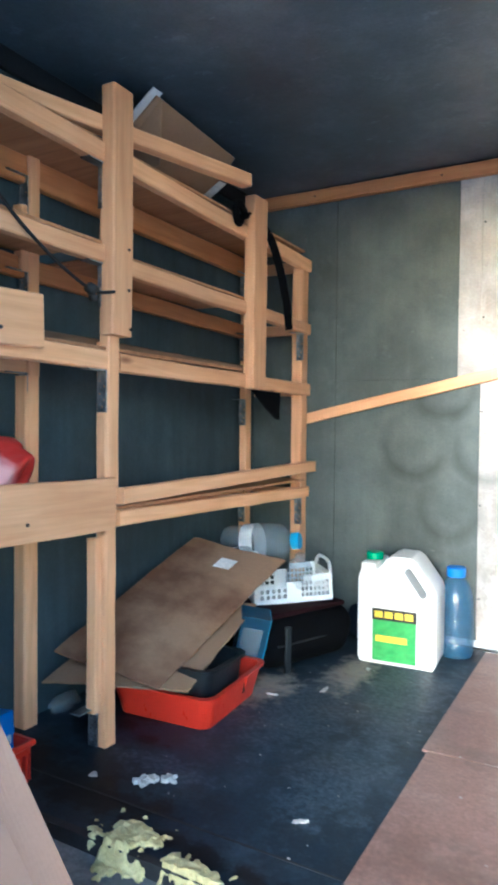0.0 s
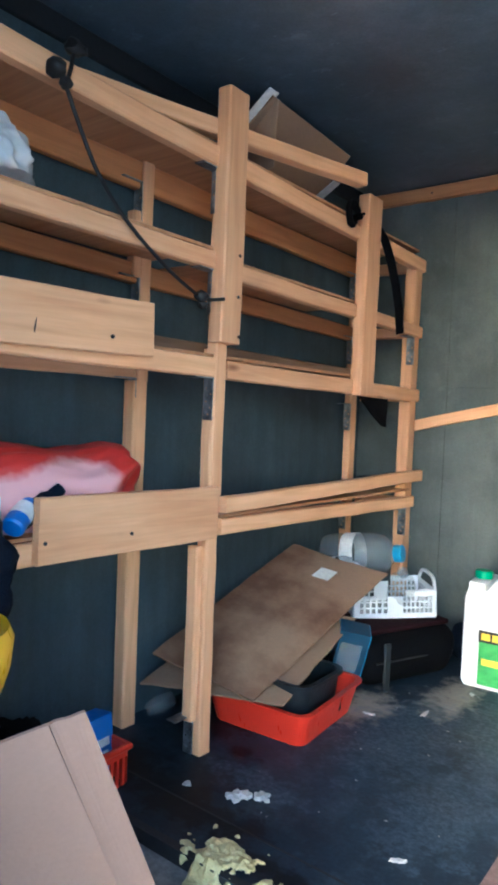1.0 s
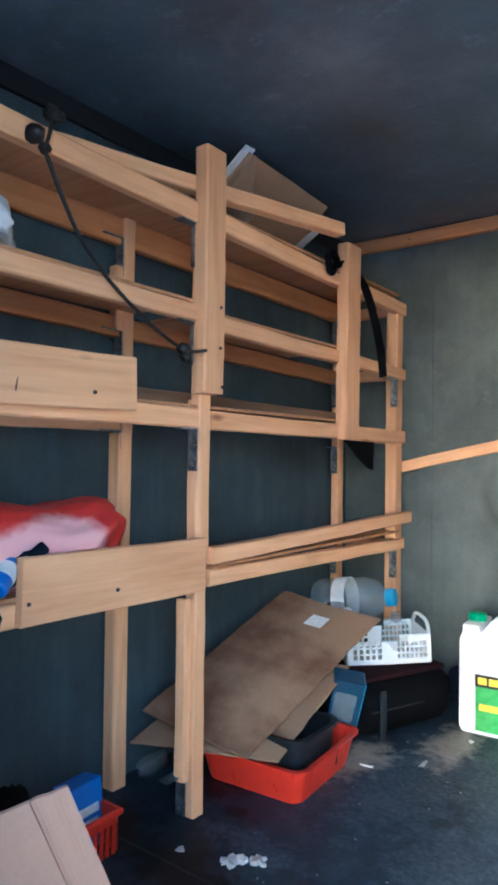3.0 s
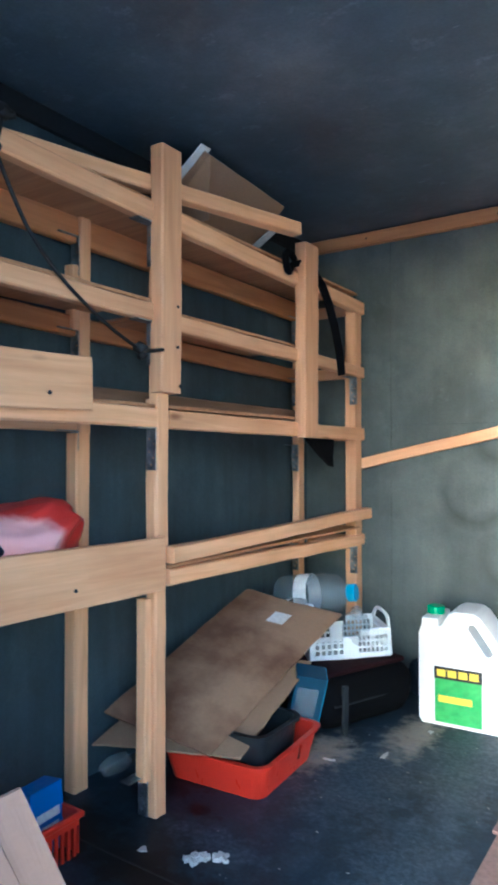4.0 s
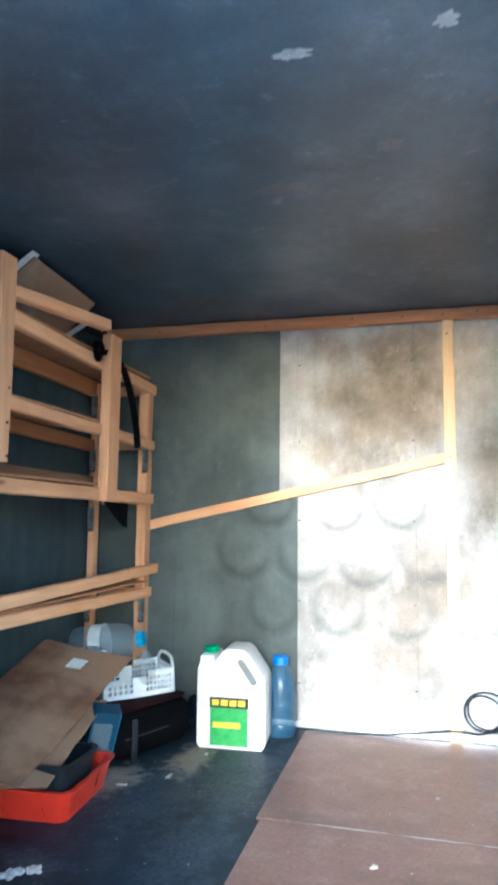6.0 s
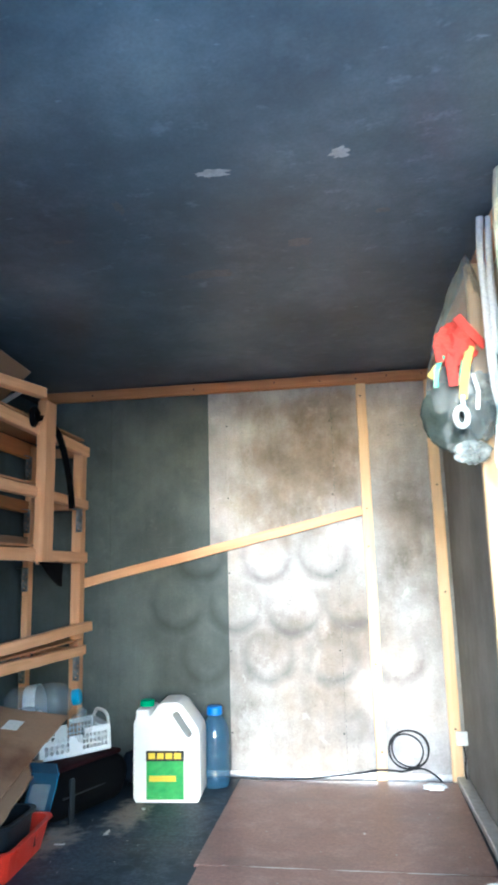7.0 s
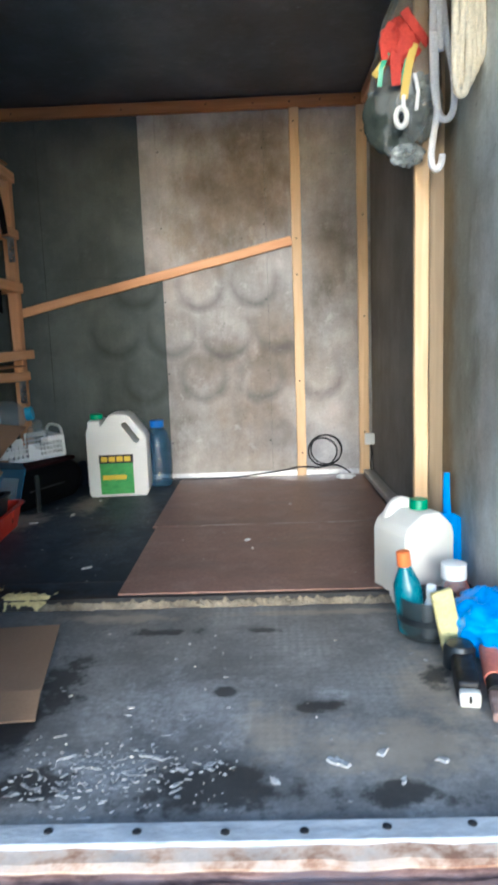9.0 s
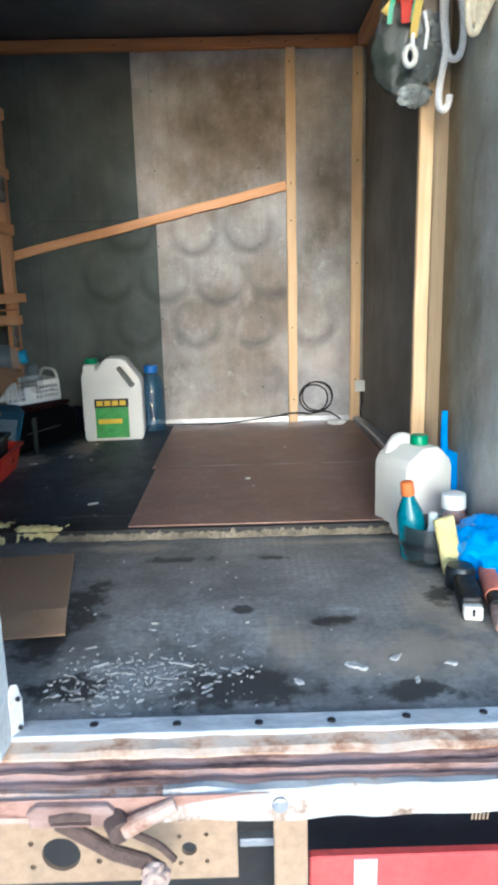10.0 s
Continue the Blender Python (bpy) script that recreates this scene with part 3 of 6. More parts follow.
def sheet_bm(a, b, c, d, thick, bow=0.01, n=10, seed=1, rough=0.0):
    """A bowed sheet between four corners, given in turn."""
    a, b, c, d = (Vector(v) for v in (a, b, c, d))
    nor = (b - a).cross(d - a).normalized()
    bm = bmesh.new()
    top, low = {}, {}
    rnd = random.Random(seed)
    for i in range(n + 1):
        for j in range(n + 1):
            u, v = i / n, j / n
            p = (a * (1 - u) + b * u) * (1 - v) + (d * (1 - u) + c * u) * v
            h = bow * (noise.noise(Vector((2.2 * u + seed, 2.2 * v, seed * 0.7))) + 0.8 * math.sin(3.14 * u) * math.sin(3.14 * v))
            e = rough * rnd.uniform(-1, 1) if (i in (0, n) or j in (0, n)) else 0
            p = p + nor * h + (b - a).normalized() * e + (d - a).normalized() * e
            top[i, j] = bm.verts.new(p + nor * thick / 2)
            low[i, j] = bm.verts.new(p - nor * thick / 2)
    for i in range(n):
        for j in range(n):
            bm.faces.new((top[i, j], top[i + 1, j], top[i + 1, j + 1], top[i, j + 1]))
            bm.faces.new((low[i, j], low[i, j + 1], low[i + 1, j + 1], low[i + 1, j]))
    rim = [(i, 0) for i in range(n)] + [(n, j) for j in range(n)] + [(i, n) for i in range(n, 0, -1)] + [(0, j) for j in range(n, 0, -1)]
    for k, p in enumerate(rim):
        q = rim[(k + 1) % len(rim)]
        bm.faces.new((top[p], low[p], low[q], top[q]))
    bmesh.ops.recalc_face_normals(bm, faces=bm.faces[:])
    return bm


def crumple_bm(sx, sy, sz, seed, fold=0.3, freq=2.2, sub=4, flat=None):
    """A crumpled soft bundle: a ball with sharp folds, squashed to size; flat cuts its foot level."""
    bm = bmesh.new()
    bmesh.ops.create_icosphere(bm, subdivisions=sub, radius=1)
    for v in bm.verts:
        p = v.co.copy()
        q = p * freq + Vector((seed * 3.1, seed * 1.7, seed * 0.9))
        h = 1 - abs(noise.noise(q)) * 1.6
        h2 = 1 - abs(noise.noise(q * 2.3 + Vector((5, 5, 5)))) * 1.6
        s = 1 + fold * (h - 0.55) + fold * 0.45 * (h2 - 0.55)
        p *= s
        v.co = Vector((p.x * sx, p.y * sy, p.z * sz))
        if flat is not None and v.co.z < -flat * sz:
            v.co.z = -flat * sz
    return bm


def cut(target_bm, cutters):
    """The target with the cutters' volumes taken away."""
    me = bpy.data.meshes.new("work")
    target_bm.to_mesh(me)
    target_bm.free()
    ob = new("work", me)
    extra = []
    for c in cutters:
        cm = bpy.data.meshes.new("cutter")
        c.to_mesh(cm)
        c.free()
        co = new("cutter", cm)
        extra.append(co)
        mod = ob.modifiers.new("cut", 'BOOLEAN')
        mod.operation, mod.solver, mod.object = 'DIFFERENCE', 'EXACT', co
    bpy.context.view_layer.update()
    ev = ob.evaluated_get(bpy.context.evaluated_depsgraph_get())
    out = bmesh.new()
    out.from_mesh(ev.to_mesh())
    ev.to_mesh_clear()
    for o in (ob, *extra):
        bpy.data.objects.remove(o)
    return out


def moved(bm, m):
    bmesh.ops.transform(bm, matrix=m, verts=bm.verts)
    return bm


def rod_bm(p0, p1, r, n=16):
    p0, p1 = Vector(p0), Vector(p1)
    bm = bmesh.new()
    bmesh.ops.create_cone(bm, cap_ends=True, segments=n, radius1=r, radius2=r, depth=(p1 - p0).length)
    q = (p1 - p0).to_track_quat('Z', 'Y').to_matrix().to_4x4()
    q.translation = (p0 + p1) / 2
    return moved(bm, q)


# ---- the box body ----
XL, XR, YB, YF, ZC = -1.47, 0.655, 2.80, 0.17, 1.915
STEP, ZF = 1.10, -0.03
JAMB = -0.43


def structure(name, bm, mat, label, category):
    return tagged(part(name, bm, mat), label, category, kind="structure")


structure("ground", box_bm(-400, 400, -400, 400, -1.25, -0.95), M_GROUND, "pale trodden ground around the truck", "ground")
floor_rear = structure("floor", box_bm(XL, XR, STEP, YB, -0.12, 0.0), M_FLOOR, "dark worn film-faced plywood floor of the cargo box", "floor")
floor_front = structure("floor_front", box_bm(XL, XR, YF + 0.037, STEP, -0.12, ZF), M_FLOOR_FRONT, "grey stained anti-slip plywood floor by the door", "floor")
structure("ceiling", box_bm(XL - 0.05, XR + 0.05, YF - 0.06, YB + 0.05, ZC, ZC + 0.06), M_CEIL, "dark painted ceiling with scuffs", "ceiling")
structure("wall_left", box_bm(XL - 0.05, XL, YF - 0.06, YB + 0.012, -0.12, ZC), M_WALL_LEFT, "dark green-grey painted side wall", "wall")
wall_right = structure("wall_right", box_bm(0, 0.05, -0.06, YB - YF + 0.03, -0.12, ZC - 0.001), M_WALL_RIGHT, "grey streaked side wall of the cargo box", "wall")
SKEW = pose(0.664, YF, 0, 0, 0, 0.8)
wall_right.matrix_basis = SKEW
wall_back = structure("wall_back", box_bm(XL - 0.05, XR + 0.05, YB + 0.012, YB + 0.06, -0.12, ZC), M_WALL_LEFT, "grey dirty sheet wall with round stains", "wall")
structure("door_1", box_bm(XL - 0.05, JAMB - 0.03, YF - 0.06, YF - 0.01, -0.03, ZC), M_BODY, "closed white leaf of the rear door", "door")
structure("door_jamb", box_bm(JAMB - 0.03, JAMB, YF - 0.06, YF + 0.0, -0.03, ZC), M_WHITEPAINT, "white steel edge of the closed door leaf", "jamb")
structure("trim_header", box_bm(JAMB, XR + 0.05, YF - 0.06, YF - 0.02, ZC - 0.03, ZC), M_GALV, "steel header over the open doorway", "trim")

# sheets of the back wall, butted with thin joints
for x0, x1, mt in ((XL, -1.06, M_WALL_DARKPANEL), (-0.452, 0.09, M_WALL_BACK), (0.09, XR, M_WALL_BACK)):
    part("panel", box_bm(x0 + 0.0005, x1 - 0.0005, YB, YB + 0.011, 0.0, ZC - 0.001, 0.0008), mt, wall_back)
# the middle sheet's dark tone stops further left above the slanting batten, pale beside it
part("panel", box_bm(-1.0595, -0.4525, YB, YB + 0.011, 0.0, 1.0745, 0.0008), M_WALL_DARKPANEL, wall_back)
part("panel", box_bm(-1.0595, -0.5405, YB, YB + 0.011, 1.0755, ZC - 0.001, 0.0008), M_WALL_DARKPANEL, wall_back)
part("panel", box_bm(-0.5395, -0.4525, YB, YB + 0.011, 1.0755, ZC - 0.001, 0.0008), M_WALL_BACK, wall_back)
for k in range(5):
    for x in (-0.443, 0.08):
        b = rod_bm((x, YB - 0.002, 0.2 + 0.37 * k), (x, YB + 0.002, 0.2 + 0.37 * k), 0.004, 8)
        part("rivet", b, M_DARKSTEEL, wall_back)
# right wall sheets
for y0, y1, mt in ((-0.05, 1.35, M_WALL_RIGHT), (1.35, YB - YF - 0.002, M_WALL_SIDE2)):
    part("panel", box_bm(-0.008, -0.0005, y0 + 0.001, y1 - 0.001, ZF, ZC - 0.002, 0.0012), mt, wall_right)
# brown sheets laid on the rear floor
part("plywood_panel", box_bm(-0.39, 0.555, STEP + 0.02, 1.838, 0.0005, 0.008, 0.001), M_BROWN, floor_rear, "brown film-faced plywood sheet")
part("plywood_panel", box_bm(-0.405, 0.565, 1.842, YB - 0.03, 0.0005, 0.008, 0.001), M_BROWN, floor_rear, "brown film-faced plywood sheet")
# dark strip added along the top of the side wall, under the ceiling
structure("trim_ceiling", box_bm(XL + 0.0005, XL + 0.018, YF, YB - 0.002, 1.852, ZC - 0.001, 0.003), surface("strip_black", (0.006, 0.007, 0.008), (0.014, 0.016, 0.018), 6, 0.9), "dark strip where the side wall meets the ceiling", "trim")
# foot strips
structure("baseboard_back", box_bm(XL + 0.9, XR - 0.09, YB - 0.006, YB - 0.001, 0.008, 0.034, 0.001), M_ALU, "scuffed aluminium strip at the foot of the back wall", "baseboard")
batten("baseboard_right", (0.615, STEP + 0.1, 0.017), (0.590, YB - 0.01, 0.017), 0.05, 0.032, M_GALV)
tagged(bpy.data.objects["baseboard_right"], "grey metal kick rail along the side wall", "baseboard", kind="structure")

# ---- wall battens ----
def wall_batten(p0, p1, w, h, label, up=(0, -1, 0), mat=None):
    ob = batten("batten", p0, p1, w, h, mat or M_PINE, None, up)
    return tagged(ob, label, "batten", "battens on the walls", "structure")


def nails(ob, places):
    """Dark nail heads on the face of a batten, at lengths along it."""
    for u in places:
        b = rod_bm((u, 0.004 * math.sin(9 * u), 0.013), (u, 0.004 * math.sin(9 * u), 0.0165), 0.0042, 8)
        part("nail", b, M_DARKSTEEL, ob)


top_batten = wall_batten((-1.46, YB - 0.016, 1.883), (XR - 0.01, YB - 0.016, 1.883), 0.055, 0.03, "orange-brown pine batten under the ceiling", mat=M_PINE_RED)
upright_batten = wall_batten((0.243, YB - 0.016, 0.008), (0.243, YB - 0.016, 1.854), 0.048, 0.03, "upright pine batten on the back wall", mat=M_PINE_PALE)
wall_batten((-1.19, YB - 0.014, 0.91), (0.217, YB - 0.014, 1.222), 0.045, 0.026, "slanting pine batten across the back wall")
corner_batten = wall_batten((0.575, YB - 0.016, 0.01), (0.575, YB - 0.016, 1.854), 0.05, 0.03, "upright pine batten in the corner of the back wall", mat=M_PINE_PALE)
wall_batten((0.566, 1.45, 0.0), (0.566, 1.45, 1.84), 0.045, 0.03, "pale upright pine batten on the side wall", (0, -1, 0), M_PINE_PALE)
wall_batten((0.621, 1.462, 0.0), (0.621, 1.462, 1.84), 0.056, 0.024, "brown weathered board beside the upright batten", (0, -1, 0), M_BOARD_GREY)
wall_batten((0.632, 0.2, 1.884), (0.596, 2.76, 1.884), 0.05, 0.055, "pine batten along the top of the side wall", (0, 0, 1))

nails(top_batten, (-0.75, -0.2, 0.22, 0.45, 0.63, 0.78, 0.95))
nails(upright_batten, (-0.8, -0.42, 0.12, 0.3, 0.86))
nails(corner_batten, (-0.7, -0.1, 0.4, 0.8))

# ---- shelving ----
shelf = thing("shelving_unit", "homemade pine batten rack with board shelves along the wall", "shelf", at=(-1.3, 1.6, 0))
O = Vector((-1.3, 1.6, 0))


def sh(name, p0, p1, w, h, mat=None, up=(0, 0, 1), label=""):
    return batten(name, Vector(p0) - O, Vector(p1) - O, w, h, mat or M_PINE, shelf, up, label)


YN, YE = 0.22, 2.77            # near and far end of the rails
# front posts: doubled lengths, and the short uprights nailed on the face
sh("post", (-1.202, 1.475, 1.10), (-1.164, 1.440, 0.0), 0.044, 0.036, up=(1, 0, 0))
sh("post", (-1.187, 1.471, 0.70), (-1.187, 1.471, 1.60), 0.046, 0.036, up=(1, 0, 0))
sh("post", (-1.197, 1.427, 0.565), (-1.174, 1.402, 0.10), 0.026, 0.034, up=(1, 0, 0), label="short pine doubler beside the post")
sh("post", (-1.158, 1.468, 1.115), (-1.158, 1.468, 1.778), 0.082, 0.045, up=(1, 0, 0), label="upright pine length nailed on the face")
sh("post", (-1.158, 2.245, 1.012), (-1.158, 2.245, 1.715), 0.10, 0.045, up=(1, 0, 0), label="upright pine length nailed on the face")
sh("post", (-1.205, 2.735, 0.0), (-1.205, 2.735, 1.56), 0.06, 0.05, up=(1, 0, 0))
# back posts
sh("post", (-1.4365, 1.420, 1.01), (-1.4365, 1.420, 1.66), 0.042, 0.034, up=(1, 0, 0))
sh("post", (-1.443, 1.411, 0.0), (-1.443, 1.414, 1.01), 0.052, 0.046, up=(1, 0, 0))
sh("post", (-1.4365, 2.665, 0.0), (-1.4365, 2.665, 1.60), 0.050, 0.034, up=(1, 0, 0))
sh("post", (-1.4365, 1.385, 1.30), (-1.4365, 1.385, 1.485), 0.026, 0.034, up=(1, 0, 0), label="short pine doubler beside the post")
for y in (0.3,):
    sh("post", (-1.205, y, ZF), (-1.205, y, 1.60), 0.06, 0.05, up=(1, 0, 0))
    sh("post", (-1.445, y, ZF), (-1.445, y, 1.66), 0.06, 0.045, up=(1, 0, 0))
# rails, front and back, at four heights
for z0, z1, z2, z3, h in ((1.632, 1.600, 1.603, 1.578, 0.052), (1.336, 1.331, 1.316, 1.302, 0.046), (1.054, 1.049, 1.046, 1.036, 0.052)):
    sh("rail", (-1.185, YN, z0), (-1.185, 1.446, z1), 0.035, h)
    sh("rail", (-1.185, 1.496, z2), (-1.185, YE, z3), 0.035, h)
sh("rail", (-1.185, YN, 0.62), (-1.185, 1.44, 0.62), 0.035, 0.05)
sh("rail", (-1.185, 1.50, 0.613), (-1.185, YE, 0.588), 0.035, 0.045)
sh("rail", (-1.160, 1.488, 0.675), (-1.160, 2.79, 0.70), 0.03, 0.045)
# upper back rails in redder and darker pine than the front
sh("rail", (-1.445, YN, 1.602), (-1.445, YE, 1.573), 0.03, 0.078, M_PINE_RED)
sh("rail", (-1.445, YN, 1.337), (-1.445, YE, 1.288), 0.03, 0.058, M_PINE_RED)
sh("rail", (-1.445, 1.45, 1.125), (-1.445, YE, 1.115), 0.03, 0.05, M_PINE_DARK)
sh("rail", (-1.445, YN, 1.04), (-1.445, 1.45, 1.04), 0.03, 0.05, M_PINE)
sh("rail", (-1.445, YN, 0.61), (-1.445, YE, 0.60), 0.03, 0.05, M_PINE)
# cross pieces at the far end
for z in (1.575, 1.30, 1.03, 0.58):
    sh("rail", (-1.43, 2.748, z), (-1.20, 2.748, z), 0.03, 0.045)
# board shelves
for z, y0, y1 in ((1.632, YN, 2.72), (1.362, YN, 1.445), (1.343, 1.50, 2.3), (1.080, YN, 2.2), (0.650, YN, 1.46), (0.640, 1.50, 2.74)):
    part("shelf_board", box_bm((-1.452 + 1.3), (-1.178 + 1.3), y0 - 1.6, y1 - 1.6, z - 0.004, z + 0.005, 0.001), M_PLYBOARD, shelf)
# wide fascia boards
sh("fascia_board", (-1.155, YN, 1.09), (-1.152, 1.19, 1.115), 0.022, 0.125)
sh("fascia_board", (-1.153, 0.89, 0.67), (-1.153, 1.452, 0.66), 0.022, 0.14)


def screw(x, y, z):
    part("screw", rod_bm(Vector((x - 0.002, y, z)) - O, Vector((x + 0.002, y, z)) - O, 0.0045, 8), M_DARKSTEEL, shelf)


for y, z in ((1.142, 0.639), (0.905, 0.645), (1.06, 1.085), (1.49, 1.35), (1.49, 1.24), (1.50, 1.135)):
    screw(-1.141 if z < 1 else -1.1345, y, z)


def bracket(y, z, front=True):
    """Folded punched steel angle, one leg under the rail, the other down the post."""
    x = -1.188 if front else -1.4365
    bm = box_bm(-0.0165, 0.0165, -0.0015, 0.0015, -0.115, 0.0)
    leg = box_bm(-0.0165, 0.0165, -0.070, -0.0015, -0.003, 0.0)
    me = bpy.data.meshes.new("leg")
    leg.to_mesh(me)
    leg.free()
    bm.from_mesh(me)
    bpy.data.meshes.remove(me)
    holes = [rod_bm((hx, -0.01, hz), (hx, 0.01, hz), 0.0035, 8) for hx, hz in ((-0.008, -0.03), (0.008, -0.045), (-0.008, -0.065), (0.008, -0.082), (0.0, -0.10))]
    part("bracket", cut(bm, holes), M_BRACKET, shelf, "punched steel angle bracket", Matrix.Translation(Vector((x, y, z)) - O))


for z in (1.574, 1.307, 1.022, 0.594):
    bracket(1.444, z)
    bracket(1.395, z - 0.004, False)
    bracket(2.636, z - 0.03, False)
bracket(2.70, 1.276)
bracket(2.70, 0.565)
bracket(1.4155, 0.112)

# ---- on and around the shelves ----
# loose batten lying aslant on the top rails
tagged(batten("loose_batten", (-1.34, 0.75, 1.662), (-1.085, 2.045, 1.705), 0.045, 0.042, M_PINE), "loose pine batten lying aslant on the rack", "batten")


def flat_sheet(name, a, b, c, d, thick, mat, label, category, **kw):
    return tagged(smooth(part(name, sheet_bm(a, b, c, d, thick, **kw), mat), 30), label, category)


# cardboard on the top shelf
top_card = thing("cardboard_sheet", "folded brown cardboard with white edges on the top shelf", "cardboard", at=(-1.3, 1.8, 1.66))
OC = Vector((-1.3, 1.8, 1.66))


def rel(o, *pts):
    return [tuple(Vector(p) - o) for p in pts]


part("panel", sheet_bm(*rel(OC, (-1.175, 1.66, 1.85), (-1.185, 2.13, 1.83), (-1.41, 2.18, 1.665), (-1.41, 1.66, 1.675)), 0.006, 0.004, 6), M_CARD, top_card)
part("panel", sheet_bm(*rel(OC, (-1.17, 1.68, 1.845), (-1.19, 1.70, 1.66), (-1.38, 1.72, 1.655), (-1.40, 1.70, 1.74)), 0.005, 0.003, 6, 3), M_CARD, top_card)
part("edge_strip", sheet_bm(*rel(OC, (-1.168, 1.635, 1.86), (-1.41, 1.635, 1.69), (-1.41, 1.68, 1.695), (-1.168, 1.68, 1.862)), 0.004, 0.002, 4), M_PAPER, top_card, "white paper edge")
part("edge_strip", sheet_bm(*rel(OC, (-1.19, 2.04, 1.72), (-1.39, 2.10, 1.652), (-1.39, 2.15, 1.656), (-1.19, 2.08, 1.724)), 0.004, 0.002, 4), M_PAPER, top_card, "white paper edge")

# black cord tied to the top rail
cord = thing("cord", "black cord knotted to the top rail and slung down", "cord", at=(-1.13, 0.92, 1.6))
OK = Vector((-1.13, 0.92, 1.6))
smooth(part("line", tube_bm(rel(OK, (-1.158, 0.952, 1.662), (-1.152, 0.942, 1.62), (-1.150, 0.930, 1.579), (-1.150, 0.938, 1.559), (-1.150, 0.973, 1.496), (-1.150, 1.021, 1.424), (-1.150, 1.097, 1.353), (-1.150, 1.187, 1.295), (-1.150, 1.276, 1.250), (-1.148, 1.367, 1.219), (-1.130, 1.427, 1.225)), 0.0046), M_BLACKCORD, cord), 60)
for p, q in (((-1.158, 0.952, 1.664), 0.019), ((-1.150, 0.966, 1.660), 0.012), ((-1.150, 0.905, 1.601), 0.020), ((-1.150, 0.928, 1.581), 0.014), ((-1.150, 1.360, 1.222), 0.018), ((-1.150, 1.368, 1.203), 0.012)):
    smooth(part("knot", moved(crumple_bm(q, q, q * 0.85, p[1] * 7, 0.5, 2.5, 2), Matrix.Translation(Vector(p) - OK)), M_BLACKCORD, cord), 60)

# black strap over the far end
strap = thing("strap", "black webbing strap hung over the top rail", "strap", at=(-1.14, 2.3, 1.6))
OS = Vector((-1.14, 2.3, 1.6))


def ribbon_bm(points, width, thick, side=(0, 1, 0)):
    pts = [Vector(p) for p in points]
    bm = bmesh.new()
    sd = Vector(side).normalized()
    rows = []
    for k, p in enumerate(pts):
        d = (pts[min(k + 1, len(pts) - 1)] - pts[max(k - 1, 0)]).normalized()
        s = (sd - d * sd.dot(d)).normalized()
        n = d.cross(s)
        rows.append([bm.verts.new(p + s * a * width / 2 + n * b * thick / 2) for a, b in ((-1, -1), (1, -1), (1, 1), (-1, 1))])
    for a, b in zip(rows, rows[1:]):
        for j in range(4):
            bm.faces.new((a[j], a[(j + 1) % 4], b[(j + 1) % 4], b[j]))
    bm.faces.new(rows[0][::-1])
    bm.faces.new(rows[-1])
    bmesh.ops.recalc_face_normals(bm, faces=bm.faces[:])
    return bm


part("webbing", ribbon_bm(rel(OS, (-1.175, 2.30, 1.635), (-1.15, 2.30, 1.622), (-1.135, 2.325, 1.58), (-1.13, 2.365, 1.52), (-1.128, 2.41, 1.44), (-1.128, 2.45, 1.35), (-1.13, 2.475, 1.26)), 0.04, 0.004, (0.3, 1, 0)), M_BLACKCLOTH, strap)
smooth(part("loop", tube_bm(rel(OS, (-1.16, 2.16, 1.645), (-1.145, 2.10, 1.655), (-1.14, 2.065, 1.635), (-1.14, 2.075, 1.59), (-1.145, 2.10, 1.585), (-1.15, 2.12, 1.60)), 0.012), M_BLACKCLOTH, strap), 60)
part("loop", ribbon_bm(rel(OS, (-1.17, 2.18, 1.64), (-1.15, 2.14, 1.63), (-1.14, 2.11, 1.60)), 0.05, 0.004, (1, 0, 0)), M_BLACKCLOTH, strap)

# black cloth corner under the middle shelf
flat_sheet("cloth_corner", (-1.19, 2.27, 1.012), (-1.19, 2.52, 1.010), (-1.186, 2.50, 0.90), (-1.188, 2.47, 0.905), 0.006, M_BLACKCLOTH, "black cloth corner drooping below a shelf board", "cloth", bow=0.006, n=6)

# lower left shelf: bag and bottles
bag = crumple_bm(1, 1, 1, 4.2, 0.2, 1.3, 5)
for v in bag.verts:
    fx, fy, fz = (math.copysign(abs(c) ** 0.72, c) for c in v.co)
    v.co = Vector((0.12 * fx, 0.275 * fy, max(-0.078, 0.098 * fz - 0.012 * math.sin(5 * fy))))
tagged(smooth(part("carrier_bag", bag, M_BAGRED, None, "", Matrix.Translation((-1.30, 0.97, 0.735)) @ pose(0, 0, 0, 4, 0, -3)), 80), "red and pink plastic bag stuffed full on a shelf", "bag")
tagged(smooth(part("carrier_bag", crumple_bm(0.09, 0.10, 0.05, 9.1, 0.35, 1.3, 5), M_FILM_WHITE, None, "", Matrix.Translation((-1.31, 0.77, 0.845))), 80), "crumpled pale plastic bag on top of another bag", "bag")
tagged(smooth(part("carrier_bag", crumple_bm(0.12, 0.16, 0.085, 2.6, 0.35, 1.2, 5, 0.8), M_FILM_WHITE, None, "", Matrix.Translation((-1.29, 0.76, 1.425))), 80), "crumpled white plastic bag on the upper shelf", "bag")

